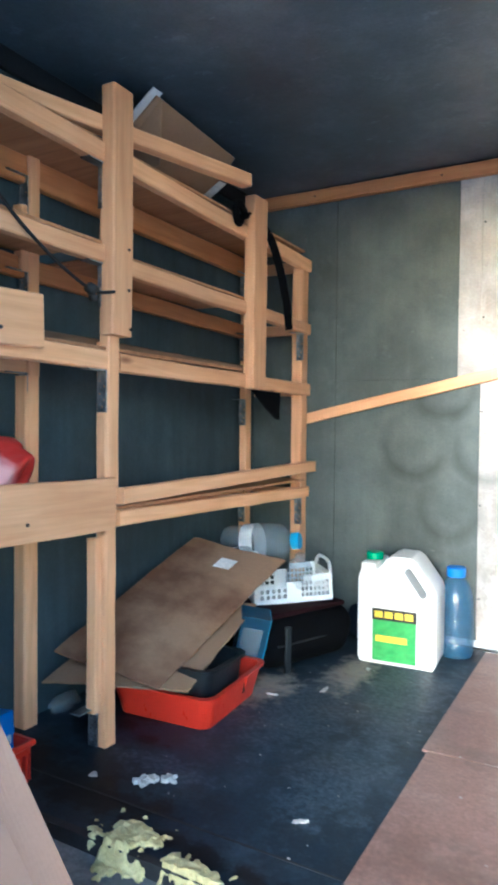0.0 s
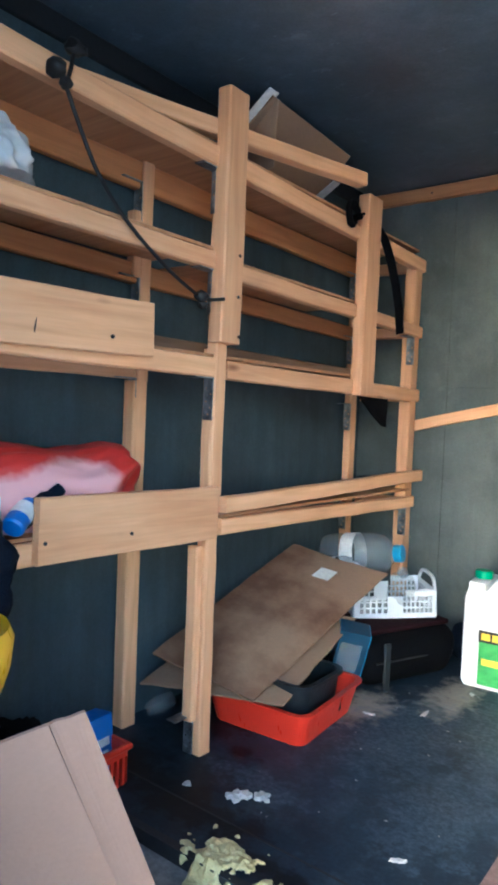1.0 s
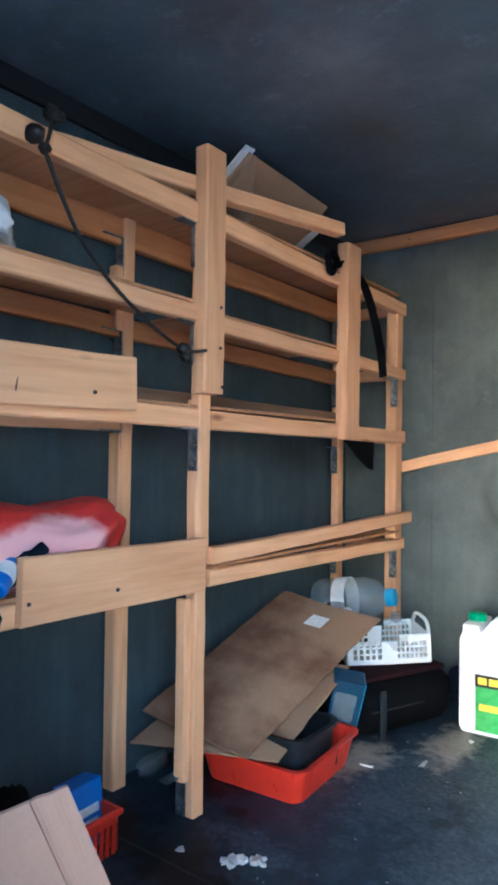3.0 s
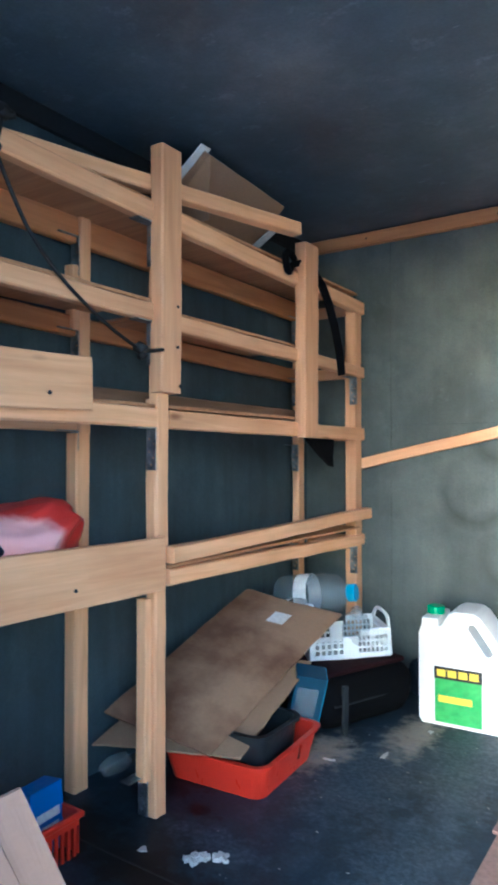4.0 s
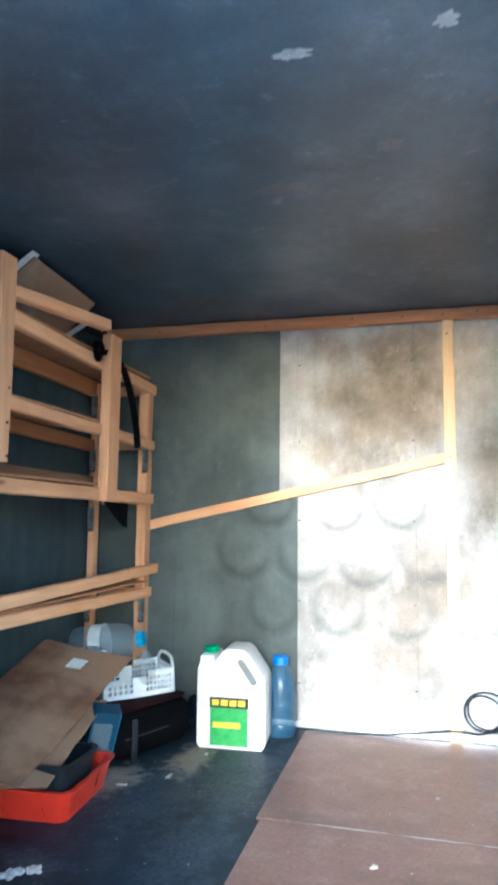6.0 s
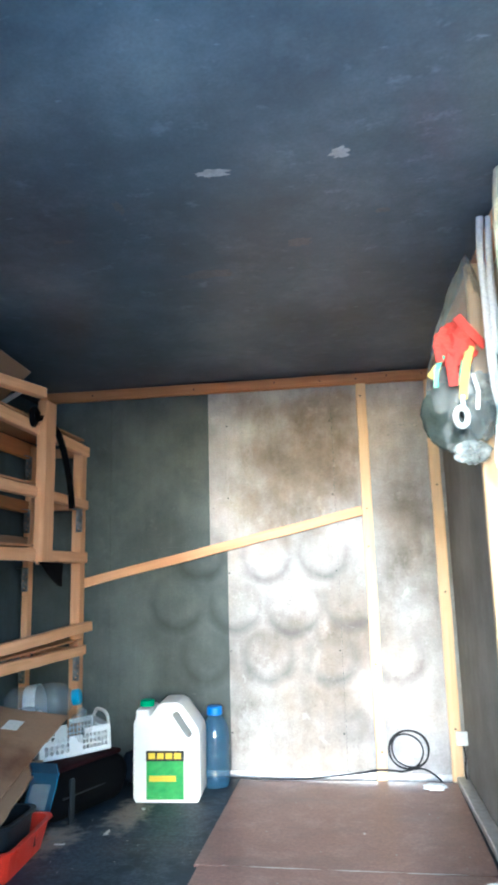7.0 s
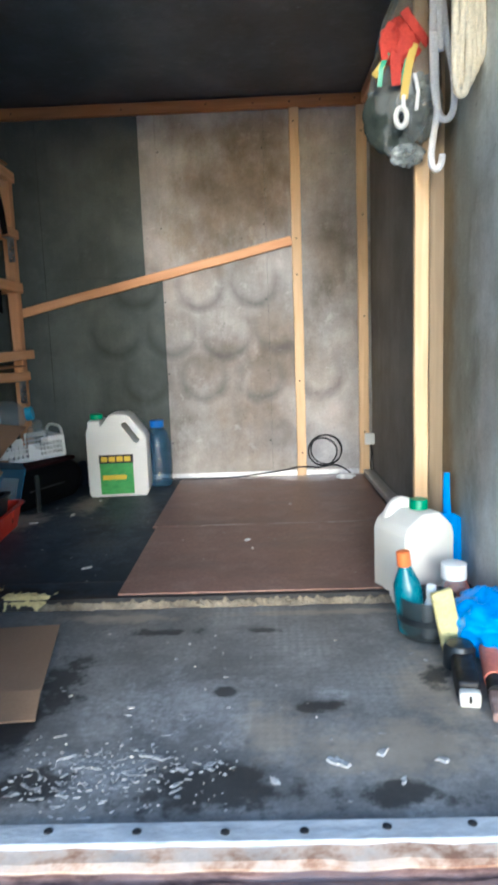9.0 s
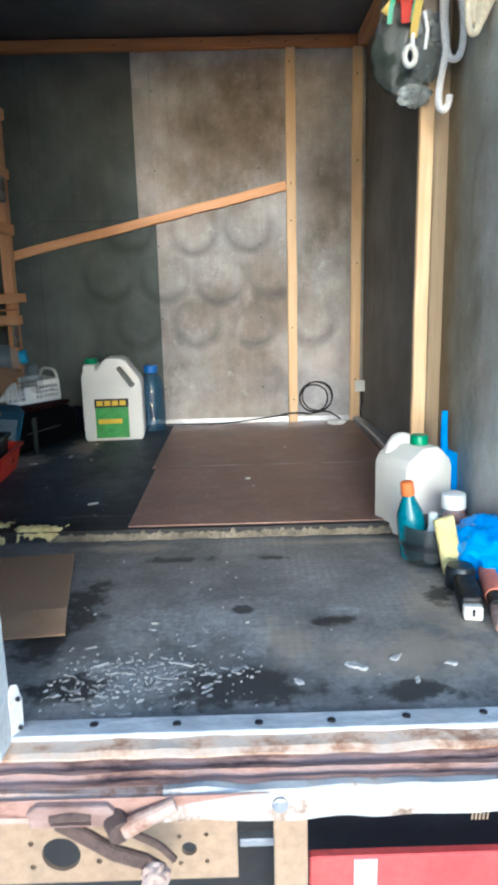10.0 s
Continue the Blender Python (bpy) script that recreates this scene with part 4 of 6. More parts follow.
bottle1 = thing("spray_can", "small dark bottle with white cap on the shelf", "bottle", at=(-1.165, 0.79, 0.656))
smooth(part("body", lathe_bm([(0.026, 0), (0.028, 0.004), (0.028, 0.04), (0.024, 0.046)]), M_BLACK, bottle1))
smooth(part("cap", lathe_bm([(0.0225, 0.046), (0.0225, 0.088), (0.019, 0.095), (0.006, 0.097)]), M_WHITE, bottle1, "white cap"))
bottle2 = thing("bottle", "small blue bottle lying on its side on the shelf", "bottle", at=(-1.16, 0.84, 0.68))
bottle2.rotation_euler = (radians(60), 0, radians(-150))
smooth(part("body", lathe_bm([(0.02, 0), (0.024, 0.004), (0.024, 0.075), (0.015, 0.09)]), M_BLUECAP, bottle2))
smooth(part("cap", lathe_bm([(0.019, 0.088), (0.019, 0.112), (0.017, 0.115)]), M_BLUECAP, bottle2))
part("label", lathe_bm([(0.0245, 0.03), (0.0245, 0.065)], 28, False, False), M_PAPER, bottle2)
bottle3 = thing("bottle", "dark navy bottle leaning on a stuffed bag", "bottle", at=(-1.19, 0.86, 0.675))
bottle3.rotation_euler = (radians(-52), 0, radians(-15))
smooth(part("body", lathe_bm([(0.018, 0), (0.021, 0.004), (0.021, 0.09), (0.012, 0.105)]), M_NAVY, bottle3))
smooth(part("cap", lathe_bm([(0.014, 0.103), (0.014, 0.125), (0.012, 0.13)]), M_NAVY, bottle3))
bottle4 = thing("bottle", "small olive green bottle standing on the shelf", "bottle", at=(-1.20, 0.82, 0.656))
smooth(part("body", lathe_bm([(0.018, 0), (0.018, 0.06), (0.01, 0.075), (0.01, 0.09)]), plastic("olive_plastic", (0.16, 0.2, 0.03)), bottle4))

# navy cloth hanging from the shelf, yellow tub, dark clothes
tagged(smooth(part("jacket", crumple_bm(0.06, 0.13, 0.13, 5.5, 0.25, 1.6, 4), M_NAVY, None, "", Matrix.Translation((-1.09, 0.67, 0.62))), 80), "dark navy jacket hanging off the shelf edge", "clothing")
tub = thing("tub", "tall yellow plastic tub with a thick rolled rim", "tub", at=(-1.00, 0.572, ZF))
smooth(part("body", lathe_bm([(0.088, 0), (0.094, 0.006), (0.105, 0.44), (0.112, 0.50), (0.105, 0.50), (0.098, 0.43), (0.086, 0.02)], 36, True, True), M_YELLOW, tub))
smooth(part("rim", lathe_bm([(0.106, 0.455), (0.128, 0.50), (0.142, 0.545), (0.146, 0.585), (0.138, 0.605), (0.126, 0.60), (0.118, 0.56), (0.105, 0.51), (0.100, 0.46)], 36, False, False), M_YELLOW, tub), 80)
tagged(smooth(part("jacket", crumple_bm(0.15, 0.17, 0.12, 7.3, 0.35, 2.0, 5, 0.8), M_BLACKCLOTH, None, "", Matrix.Translation((-1.31, 0.92, 0.065))), 80), "heap of black clothes with pale print on the floor", "clothing")
tagged(smooth(part("cloth", crumple_bm(0.09, 0.12, 0.05, 3.9, 0.35, 2.0, 4), M_RAGRED, None, "", Matrix.Translation((-1.17, 0.86, 0.13)) @ pose(0, 0, 0, 20, 10, 20)), 80), "red cloth lying on black clothes", "clothing")
for k in range(3):
    tagged(part("print_bar", box_bm(-0.004, 0.004, -0.018, 0.018, -0.001, 0.001), M_PAPER, None, "", Matrix.Translation((-1.195, 0.965 + 0.03 * k, 0.163 + 0.004 * k)) @ pose(0, 0, 0, 25, 30, 70)), "white printed bar on black cloth", "print")

basket = thing("basket", "small red plastic basket standing on the floor", "basket", at=(-1.27, 1.15, ZF))
bk = cut(box_bm(-0.075, 0.075, -0.06, 0.06, 0, 0.125, 0.012, 2), [box_bm(-0.069, 0.069, -0.054, 0.054, 0.006, 0.2)] + [box_bm(-0.2, 0.2, -0.045 + 0.018 * k, -0.035 + 0.018 * k, 0.03, 0.10) for k in range(6)])
part("body", bk, M_RED, basket)
part("rim", cut(box_bm(-0.082, 0.082, -0.067, 0.067, 0.115, 0.13, 0.004), [box_bm(-0.07, 0.07, -0.055, 0.055, 0.1, 0.2)]), M_RED, basket)
bluebox = thing("carton", "blue and white carton standing in a red basket", "carton", at=(-1.275, 1.16, 0.0))
bluebox.rotation_euler = (0, radians(-6), radians(4))
part("box", box_bm(-0.03, 0.03, -0.05, 0.05, 0, 0.155, 0.002), M_BLUECAP, bluebox)
part("print_bar", box_bm(0.0302, 0.0312, -0.035, 0.035, 0.08, 0.10), M_PAPER, bluebox, "white printed band")
part("print_bar", box_bm(0.0302, 0.0312, -0.02, 0.03, 0.055, 0.068), M_PAPER, bluebox, "white printed band")
tagged(smooth(part("cloth", crumple_bm(0.025, 0.06, 0.03, 1.9, 0.4, 1.4, 4), M_FILM, None, "", Matrix.Translation((-1.435, 1.56, 0.015))), 80), "crumpled pale plastic film on the floor", "film")

# standing cardboard at the door, and the flap on the floor
cb = thing("cardboard_box", "opened pale brown cardboard box leaning by the door", "box", at=(-0.8, 0.6, ZF))
OB = Vector((-0.8, 0.6, ZF))
A, P, C = Vector((-0.68, 0.643, 0.526)), Vector((-0.70, 0.91, ZF)), Vector((-0.904, 0.33, 0.405))
D = Vector((-0.93, 0.60, ZF))
n_ = Vector((0.006, -0.004, 0.004))
f0, f1 = A + (C - A) * 0.12, P + (D - P) * 0.15
part("panel", sheet_bm(*rel(OB, A, P, f1 + n_ * 1.6, f0 + n_ * 1.6), 0.005, 0.006, 8, 2), M_CARD_PINK, cb)
part("panel", sheet_bm(*rel(OB, f0 + n_ * 1.8, f1 + n_ * 1.8, D - n_ * 4, C - n_ * 4), 0.005, 0.006, 8, 5), M_CARD_PINK, cb)
flap = thing("cardboard_sheet", "flat brown cardboard with a fold lying on the floor", "cardboard", at=(-0.6, 0.75, ZF))
OF = Vector((-0.6, 0.75, ZF))
part("panel", sheet_bm(*rel(OF, (-0.446, 0.60, -0.006), (-0.516, 0.965, -0.018), (-0.86, 0.93, -0.018), (-0.80, 0.56, -0.006)), 0.005, 0.003, 8, 2), M_CARD, flap)
part("panel", sheet_bm(*rel(OF, (-0.428, 0.505, -0.022), (-0.446, 0.598, -0.006), (-0.80, 0.558, -0.006), (-0.78, 0.47, -0.022)), 0.005, 0.003, 8, 3), M_CARD, flap)

# ---- heap under the shelf ----
def tray_bm(lx, ly, h, wall, flare, r=0.03):
    """An open rounded tray with sloping sides."""
    def ring(sx, sy, z, rad):
        out = []
        for cx, cy, a0 in ((1, 1, 0), (-1, 1, 90), (-1, -1, 180), (1, -1, 270)):
            for k in range(5):
                a = radians(a0 + 22.5 * k)
                out.append((cx * (sx - rad) + rad * math.cos(a), cy * (sy - rad) + rad * math.sin(a), z))
        return out
    rings = [ring(lx, ly, 0, r), ring(lx + flare, ly + flare, h * 0.93, r), ring(lx + flare + 0.012, ly + flare + 0.012, h * 0.94, r + 0.01), ring(lx + flare + 0.012, ly + flare + 0.012, h, r + 0.01),
             ring(lx + flare - wall, ly + flare - wall, h, r), ring(lx - wall, ly - wall, wall * 1.5, r)]
    bm = bmesh.new()
    vs = [[bm.verts.new(p) for p in q] for q in rings]
    for a, b in zip(vs, vs[1:]):
        n = len(a)
        for j in range(n):
            bm.faces.new((a[j], a[(j + 1) % n], b[(j + 1) % n], b[j]))
    bm.faces.new(vs[0][::-1])
    bm.faces.new(vs[-1])
    bmesh.ops.recalc_face_normals(bm, faces=bm.faces[:])
    return bm


tray = thing("tray", "bright red plastic tray with a slot in its side", "tray", at=(-1.135, 1.80, 0.0))
tray.rotation_euler = (0, 0, radians(4))
tb = tray_bm(0.155, 0.165, 0.1, 0.005, 0.02, 0.035)
part("body", cut(tb, [box_bm(0.12, 0.3, 0.045, 0.062, 0.035, 0.085)]), M_RED, tray)
# black plate set in the cut slot, its colour gives the recess its shade
part("slot", box_bm(0.1605, 0.1645, 0.0455, 0.0615, 0.036, 0.084), M_BLACK, tray, "black plate filling the side slot")
pan = thing("pan", "dark grey metal pan resting in the red tray", "pan", at=(-1.08, 1.78, 0.01))
smooth(part("body", tray_bm(0.085, 0.10, 0.15, 0.004, 0.012, 0.04), M_GREYPAN, pan))
box1 = thing("carton", "blue printed carton tilted on top of the tray", "carton", at=(-1.10, 2.09, 0.05))
box1.rotation_euler = (radians(14), radians(10), radians(35))
part("box", box_bm(-0.05, 0.05, -0.06, 0.02, 0.01, 0.20, 0.002), plastic("dark_blue_print", (0.015, 0.06, 0.11)), box1)
part("side", box_bm(0.0502, 0.052, -0.058, 0.018, 0.012, 0.198), M_LBLUE, box1, "light blue carton side")
part("window", box_bm(-0.04, 0.03, -0.0622, -0.0606, 0.06, 0.16), M_CLEAR_PET, box1)
part("print_bar", box_bm(0.0522, 0.0532, -0.04, 0.0, 0.10, 0.115), plastic("pink_print", (0.6, 0.1, 0.3)), box1)

# cardboard sheets thrown over the tray
Bp, Rp, Tp, Lp = Vector((-1.075, 1.555, 0.135)), Vector((-1.045, 2.30, 0.375)), Vector((-1.40, 2.21, 0.435)), Vector((-1.41, 1.49, 0.20))
sheets = thing("cardboard_sheet", "stained brown cardboard sheet thrown over a red tray", "cardboard", at=(-1.2, 1.9, 0.2))
OH = Vector((-1.2, 1.9, 0.2))
part("panel", sheet_bm(*rel(OH, Bp, Rp, Tp, Lp), 0.006, 0.012, 14, 4, 0.003), M_CARD_STAIN, sheets)
lab = Vector((-1.205, 2.125, 0.372))
su, sv = (Rp - Bp).normalized(), (Tp - Rp).normalized()
nn = su.cross(sv).normalized()
lab = lab + nn * 0.002
part("sticker", sheet_bm(*rel(OH, lab - su * 0.032 - sv * 0.03, lab + su * 0.032 - sv * 0.03, lab + su * 0.032 + sv * 0.03, lab - su * 0.032 + sv * 0.03), 0.002, 0.0, 2), M_PAPER, sheets, "white paper sticker")
sheet2 = thing("cardboard_sheet", "second brown cardboard sheet sticking out below another", "cardboard", at=(-1.2, 1.9, 0.15))
part("panel", sheet_bm(*rel(Vector((-1.2, 1.9, 0.15)), (-1.02, 1.62, 0.115), (-1.06, 2.1, 0.25), (-1.42, 2.0, 0.27), (-1.42, 1.45, 0.12)), 0.006, 0.008, 10, 7, 0.003), M_CARD, sheet2)

# black wheeled bag behind the heap
case = thing("suitcase", "black fabric travel bag with maroon top lying on the floor", "bag", at=(-1.075, 2.365, 0.0))
case.rotation_euler = (0, 0, radians(68))
cbm = box_bm(-0.235, 0.235, -0.165, 0.165, 0.0, 0.197, 0.085, 6)
for v in cbm.verts:
    v.co += 0.01 * Vector((noise.noise(v.co * 9), noise.noise(v.co * 9 + Vector((3, 1, 2))), 0))
smooth(part("body", cbm, M_BLACKCLOTH, case), 60)
smooth(part("top", moved(box_bm(-0.19, 0.19, -0.13, 0.13, 0.0, 0.018, 0.007, 3), Matrix.Translation((0, 0, 0.186))), M_MAROON, case), 60)
part("piping", tube_bm([(-0.18, -0.162, 0.10), (0, -0.166, 0.102), (0.18, -0.162, 0.10)], 0.004), M_BLACK, case)
part("strap", box_bm(-0.150, -0.126, -0.172, -0.160, 0.0, 0.165, 0.002), M_GREYPAN, case, "grey webbing strap")

# white crate on the bag with bottles in it
crate = thing("crate", "white slotted plastic crate resting on a black bag", "crate", at=(-1.10, 2.425, 0.205))
crate.rotation_euler = (0, radians(-3), radians(40))
slots = []
for k in range(7):
    for j in range(3):
        slots.append(box_bm(0.03 + 0.016 * k, 0.041 + 0.016 * k, -0.5, 0.5, 0.022 + 0.022 * j, 0.038 + 0.022 * j))
        slots.append(box_bm(-0.5, 0.5, -0.085 + 0.025 * k, -0.068 + 0.025 * k, 0.022 + 0.022 * j, 0.038 + 0.022 * j))
        if k < 5:
            slots.append(box_bm(-0.13 + 0.022 * k, -0.115 + 0.022 * k, -0.5, 0.5, 0.022 + 0.022 * j, 0.038 + 0.022 * j))
cr = cut(box_bm(-0.155, 0.155, -0.115, 0.115, 0, 0.105, 0.006), [box_bm(-0.149, 0.149, -0.109, 0.109, 0.006, 0.3), box_bm(-0.12, 0.04, -0.3, 0.3, 0.082, 0.2)])
part("body", cut(cr, slots), M_WHITE, crate)
for sx in (-1, 1):
    part("handle", tube_bm([(sx * 0.150, -0.10, 0.10), (sx * 0.155, -0.06, 0.138), (sx * 0.155, 0.06, 0.138), (sx * 0.150, 0.10, 0.10)], 0.007), M_WHITE, crate)

PET = [(0.020, 0.0), (0.075, 0.004), (0.082, 0.02), (0.082, 0.07), (0.078, 0.08), (0.082, 0.09), (0.082, 0.14), (0.078, 0.15), (0.082, 0.16), (0.082, 0.20), (0.07, 0.25), (0.03, 0.285), (0.028, 0.30)]


def pet(name, label, mat, cap, m, s=1.0, band=None, slim=1.0):
    t = thing(name, label, "bottle")
    t.matrix_basis = m
    b = smooth(part("body", lathe_bm([(r * s * (slim if r > 0.04 else 1), z * s) for r, z in PET], 28), mat, t), 50)
    smooth(part("cap", lathe_bm([(0.032 * s, 0.288 * s), (0.034 * s, 0.29 * s), (0.034 * s, 0.318 * s), (0.03 * s, 0.322 * s)], 20), cap, t), 40)
    if band:
        part("label", lathe_bm([(0.0835 * s, 0.09 * s), (0.0835 * s, 0.145 * s)], 28, False, False), band, t)
    return t


pet("water_bottle", "large clear plastic bottle with blue cap lying in a crate", M_CLEAR_PET, M_LBLUE, pose(-1.385, 2.43, 0.375, 0, 82, 8), 1.0, M_PAPER)
pet("water_bottle", "clear plastic bottle leaning in the white crate", M_CLEAR_PET, M_CLEAR_PET, pose(-1.05, 2.42, 0.215, 25, 15, 0), 0.62)
pet("water_bottle", "small crushed clear bottle lying in a crate", M_CLEAR_PET, M_WHITE, pose(-1.34, 2.37, 0.33, 0, 75, -20), 0.55, M_PAPER)


# ---- jerrycans ----
def canister(name, label, mat, cap, m, s=1.0, labelled=True):
    t = thing(name, label, "canister")
    t.matrix_basis = m @ Matrix.Scale(1, 4)
    out = [(0.012, 0.0), (0.288, 0.0), (0.30, 0.02), (0.30, 0.285), (0.292, 0.31), (0.222, 0.405), (0.20, 0.418), (0.135, 0.42), (0.112, 0.41), (0.082, 0.365), (0.072, 0.36), (0.072, 0.388), (0.012, 0.388), (0.012, 0.36), (0.0, 0.33), (0.0, 0.02)]
    body = outline_bm([(x * s, z * s) for x, z in out], 0.19 * s, 0.014 * s, 3)
    slot = moved(box_bm(-0.062 * s, 0.062 * s, -0.3, 0.3, -0.015 * s, 0.015 * s, 0.012 * s, 2), Matrix.Translation((0.222 * s, 0, 0.325 * s)) @ pose(0, 0, 0, 0, 55, 0))
    smooth(part("body", cut(body, [slot]), mat, t), 50)
    cp = lathe_bm([(0.031 * s, 0.386 * s), (0.033 * s, 0.388 * s), (0.033 * s, 0.412 * s), (0.029 * s, 0.416 * s)], 24)
    smooth(part("cap", moved(cp, Matrix.Translation((0.042 * s, 0, 0))), cap, t), 40)
    if labelled:
        y = -0.095 * s
        sticker = part("label", box_bm(0.058, 0.218, y - 0.0012, y - 0.0004, 0.014, 0.205), M_LABELGREEN, t, "green label with black and yellow bars")
        part("label_band", box_bm(0.056, 0.220, y - 0.0024, y - 0.0014, 0.165, 0.207), M_LABELBLACK, sticker)
        for k in range(4):
            part("print_bar", box_bm(0.066 + 0.037 * k, 0.096 + 0.037 * k, y - 0.0034, y - 0.0026, 0.174, 0.198), M_LABELYELLOW, sticker)
        part("label_band", box_bm(0.070, 0.185, y - 0.0024, y - 0.0014, 0.085, 0.108), M_LABELYELLOW, sticker)
    return t


canister("canister", "white plastic jerrycan with green label and green cap", M_WHITE, M_GREENCAP, pose(-0.815, 2.52, 0.0, 0, 0, 4), 0.96)
pet("water_bottle", "blue tinted water bottle with blue cap beside a jerrycan", M_BLUE_PET, M_BLUECAP, pose(-0.505, 2.685, 0.0), 1.06, None, 0.78)
tagged(smooth(part("bag", crumple_bm(0.05, 0.06, 0.07, 6.1, 0.3, 2, 3, 0.95), M_NAVY, None, "", Matrix.Translation((-0.90, 2.70, 0.068))), 80), "dark blue bundle on the floor by the wall", "bundle")

# thin cable along the foot of the back wall with a coil
cable = thing("cable", "black cable along the wall foot ending in a coil", "cable", at=(0.3, 2.78, 0.05))
OQ = Vector((0.3, 2.78, 0.05))
part("line", tube_bm(rel(OQ, (-0.50, 2.76, 0.016), (-0.3, 2.75, 0.013), (-0.12, 2.755, 0.014), (0.05, 2.765, 0.03), (0.16, 2.76, 0.045), (0.215, 2.745, 0.06), (0.29, 2.745, 0.06), (0.33, 2.77, 0.05), (0.42, 2.78, 0.06), (0.48, 2.78, 0.03), (0.50, 2.76, 0.012)), 0.004, 6), M_BLACKCORD, cable)
for k, (dx, dz, rr) in enumerate(((0, 0, 0.083), (0.008, 0.006, 0.078), (-0.012, -0.004, 0.072))):
    part("coil", tube_bm([(0.365 - 0.3 + dx + rr * math.cos(a) * 1.05, 0.0 - 0.004 * k + 0.006 * math.sin(3 * a + k), 0.085 + dz + rr * math.sin(a) + 0.004) for a in [0.5236 * j + 0.3 * k for j in range(12)]], 0.0035, 6, True), M_BLACKCORD, cable)
sock = thing("wall_socket", "white junction plate on the corner batten", "socket", at=(0.60, 2.735, 0.2))
part("plate", box_bm(-0.03, 0.03, -0.006, 0.004, -0.03, 0.03, 0.003), M_WHITE, sock)
part("knob", rod_bm((0.0, -0.006, 0), (0.0, -0.014, 0), 0.012), M_WHITE, sock)
part("lead", tube_bm([(0.0, -0.004, -0.03), (0.006, -0.002, -0.08), (0.0, 0.0, -0.13), (0.006, 0.0, -0.185)], 0.004, 6), M_BLACKCORD, sock)
tagged(smooth(part("paper", crumple_bm(0.045, 0.03, 0.014, 3.3, 0.4, 2.5, 3, 0.9), M_PAPER, None, "", Matrix.Translation((0.46, 2.66, 0.021))), 60), "crumpled white paper on the brown floor sheet", "paper")

# splits in the wide board and printed bars on the canister label foot
part("split", outline_bm([(0, -0.014), (0.0018, -0.005), (0.0026, 0.003), (0.0036, 0.015), (0.0008, 0.004), (-0.0012, -0.006)], 0.002), M_DARKSTEEL, shelf, "dark split in the board", Matrix.Translation((-1.1395 + 1.3, 0.865 - 1.6, 1.085)) @ pose(0, 0, 0, 0, 0, 90))

# ---- rear sill and what hangs below it ----
sill = structure("sill", box_bm(JAMB - 0.02, XR + 0.05, YF - 0.01, YF + 0.036, -0.05, -0.022, 0.002), M_STRIP, "bare metal threshold strip with dark nail heads", "sill")
for x in (-0.30, -0.16, -0.022, 0.10, 0.228, 0.36, 0.5):
    smooth(part("nail", lathe_bm([(0.008, 0), (0.007, 0.002), (0.003, 0.003)], 10), M_DARKSTEEL, sill, "", Matrix.Translation((x, 0.185 + 0.006 * math.sin(40 * x), -0.0225))))


def extrude_bm(profile, x0, x1, n=60, rough=0.0015):
    """A rolled section (y, z) along x, a little dented."""
    bm = bmesh.new()
    rows = []
    for k in range(n + 1):
        x = x0 + (x1 - x0) * k / n
        rows.append([bm.verts.new((x, y + rough * noise.noise(Vector((x * 14, y * 30, 1))), z + rough * 1.5 * noise.noise(Vector((x * 14, y * 30, 7))))) for y, z in profile])
    m = len(profile)
    for a, b in zip(rows, rows[1:]):
        for j in range(m):
            bm.faces.new((a[j], b[j], b[(j + 1) % m], a[(j + 1) % m]))
    bm.faces.new(rows[0])
    bm.faces.new(rows[-1][::-1])
    bmesh.ops.recalc_face_normals(bm, faces=bm.faces[:])
    return bm


frame_ob = thing("rear_frame", "rusty rear frame of the truck with chipped white lip", "truck frame", at=(0, 0, 0))
part("ledge", extrude_bm([(0.159, -0.030), (0.134, -0.033), (0.124, -0.038), (0.124, -0.075), (0.159, -0.075)], -1.5, 0.75, 90, 0.003), M_CREAM, frame_ob, "cream painted ledge stained with rust")
part("channel", extrude_bm([(0.1234, -0.041), (0.117, -0.043), (0.113, -0.049), (0.107, -0.049), (0.102, -0.042), (0.092, -0.041), (0.087, -0.050), (0.080, -0.051), (0.076, -0.045), (0.067, -0.045), (0.067, -0.075), (0.1234, -0.075)], -1.5, 0.75, 90, 0.003), M_CHANNEL, frame_ob, "rust-streaked steel channel")
part("lip", extrude_bm([(0.0666, -0.044), (0.053, -0.043), (0.047, -0.050), (0.045, -0.092), (0.053, -0.098), (0.0666, -0.096)], -0.17, 0.75, 60, 0.004), M_LIP, frame_ob, "chipped white steel lip")
part("lip", extrude_bm([(0.0666, -0.046), (0.053, -0.045), (0.049, -0.052), (0.047, -0.092), (0.053, -0.098), (0.0666, -0.096)], -1.5, -0.171, 60, 0.005), M_LIPPINK, frame_ob)
part("bent_flange", moved(outline_bm([(-0.46, -0.0445), (-0.01, -0.0435), (-0.06, -0.048), (-0.12, -0.056), (-0.20, -0.074), (-0.27, -0.076), (-0.40, -0.074), (-0.46, -0.07)], 0.004, 0.001, 1), Matrix.Translation((0, 0.0425, 0))), M_CHANNEL, frame_ob, "bent pinkish flange over the lip")
part("bolt", lathe_bm([(0.012, 0), (0.012, 0.003), (0.009, 0.004), (0.009, 0.006), (0.005, 0.0065)], 12), M_GALV, frame_ob, "", Matrix.Translation((0.005, 0.0435, -0.066)) @ pose(0, 0, 0, 90, 0, 0))
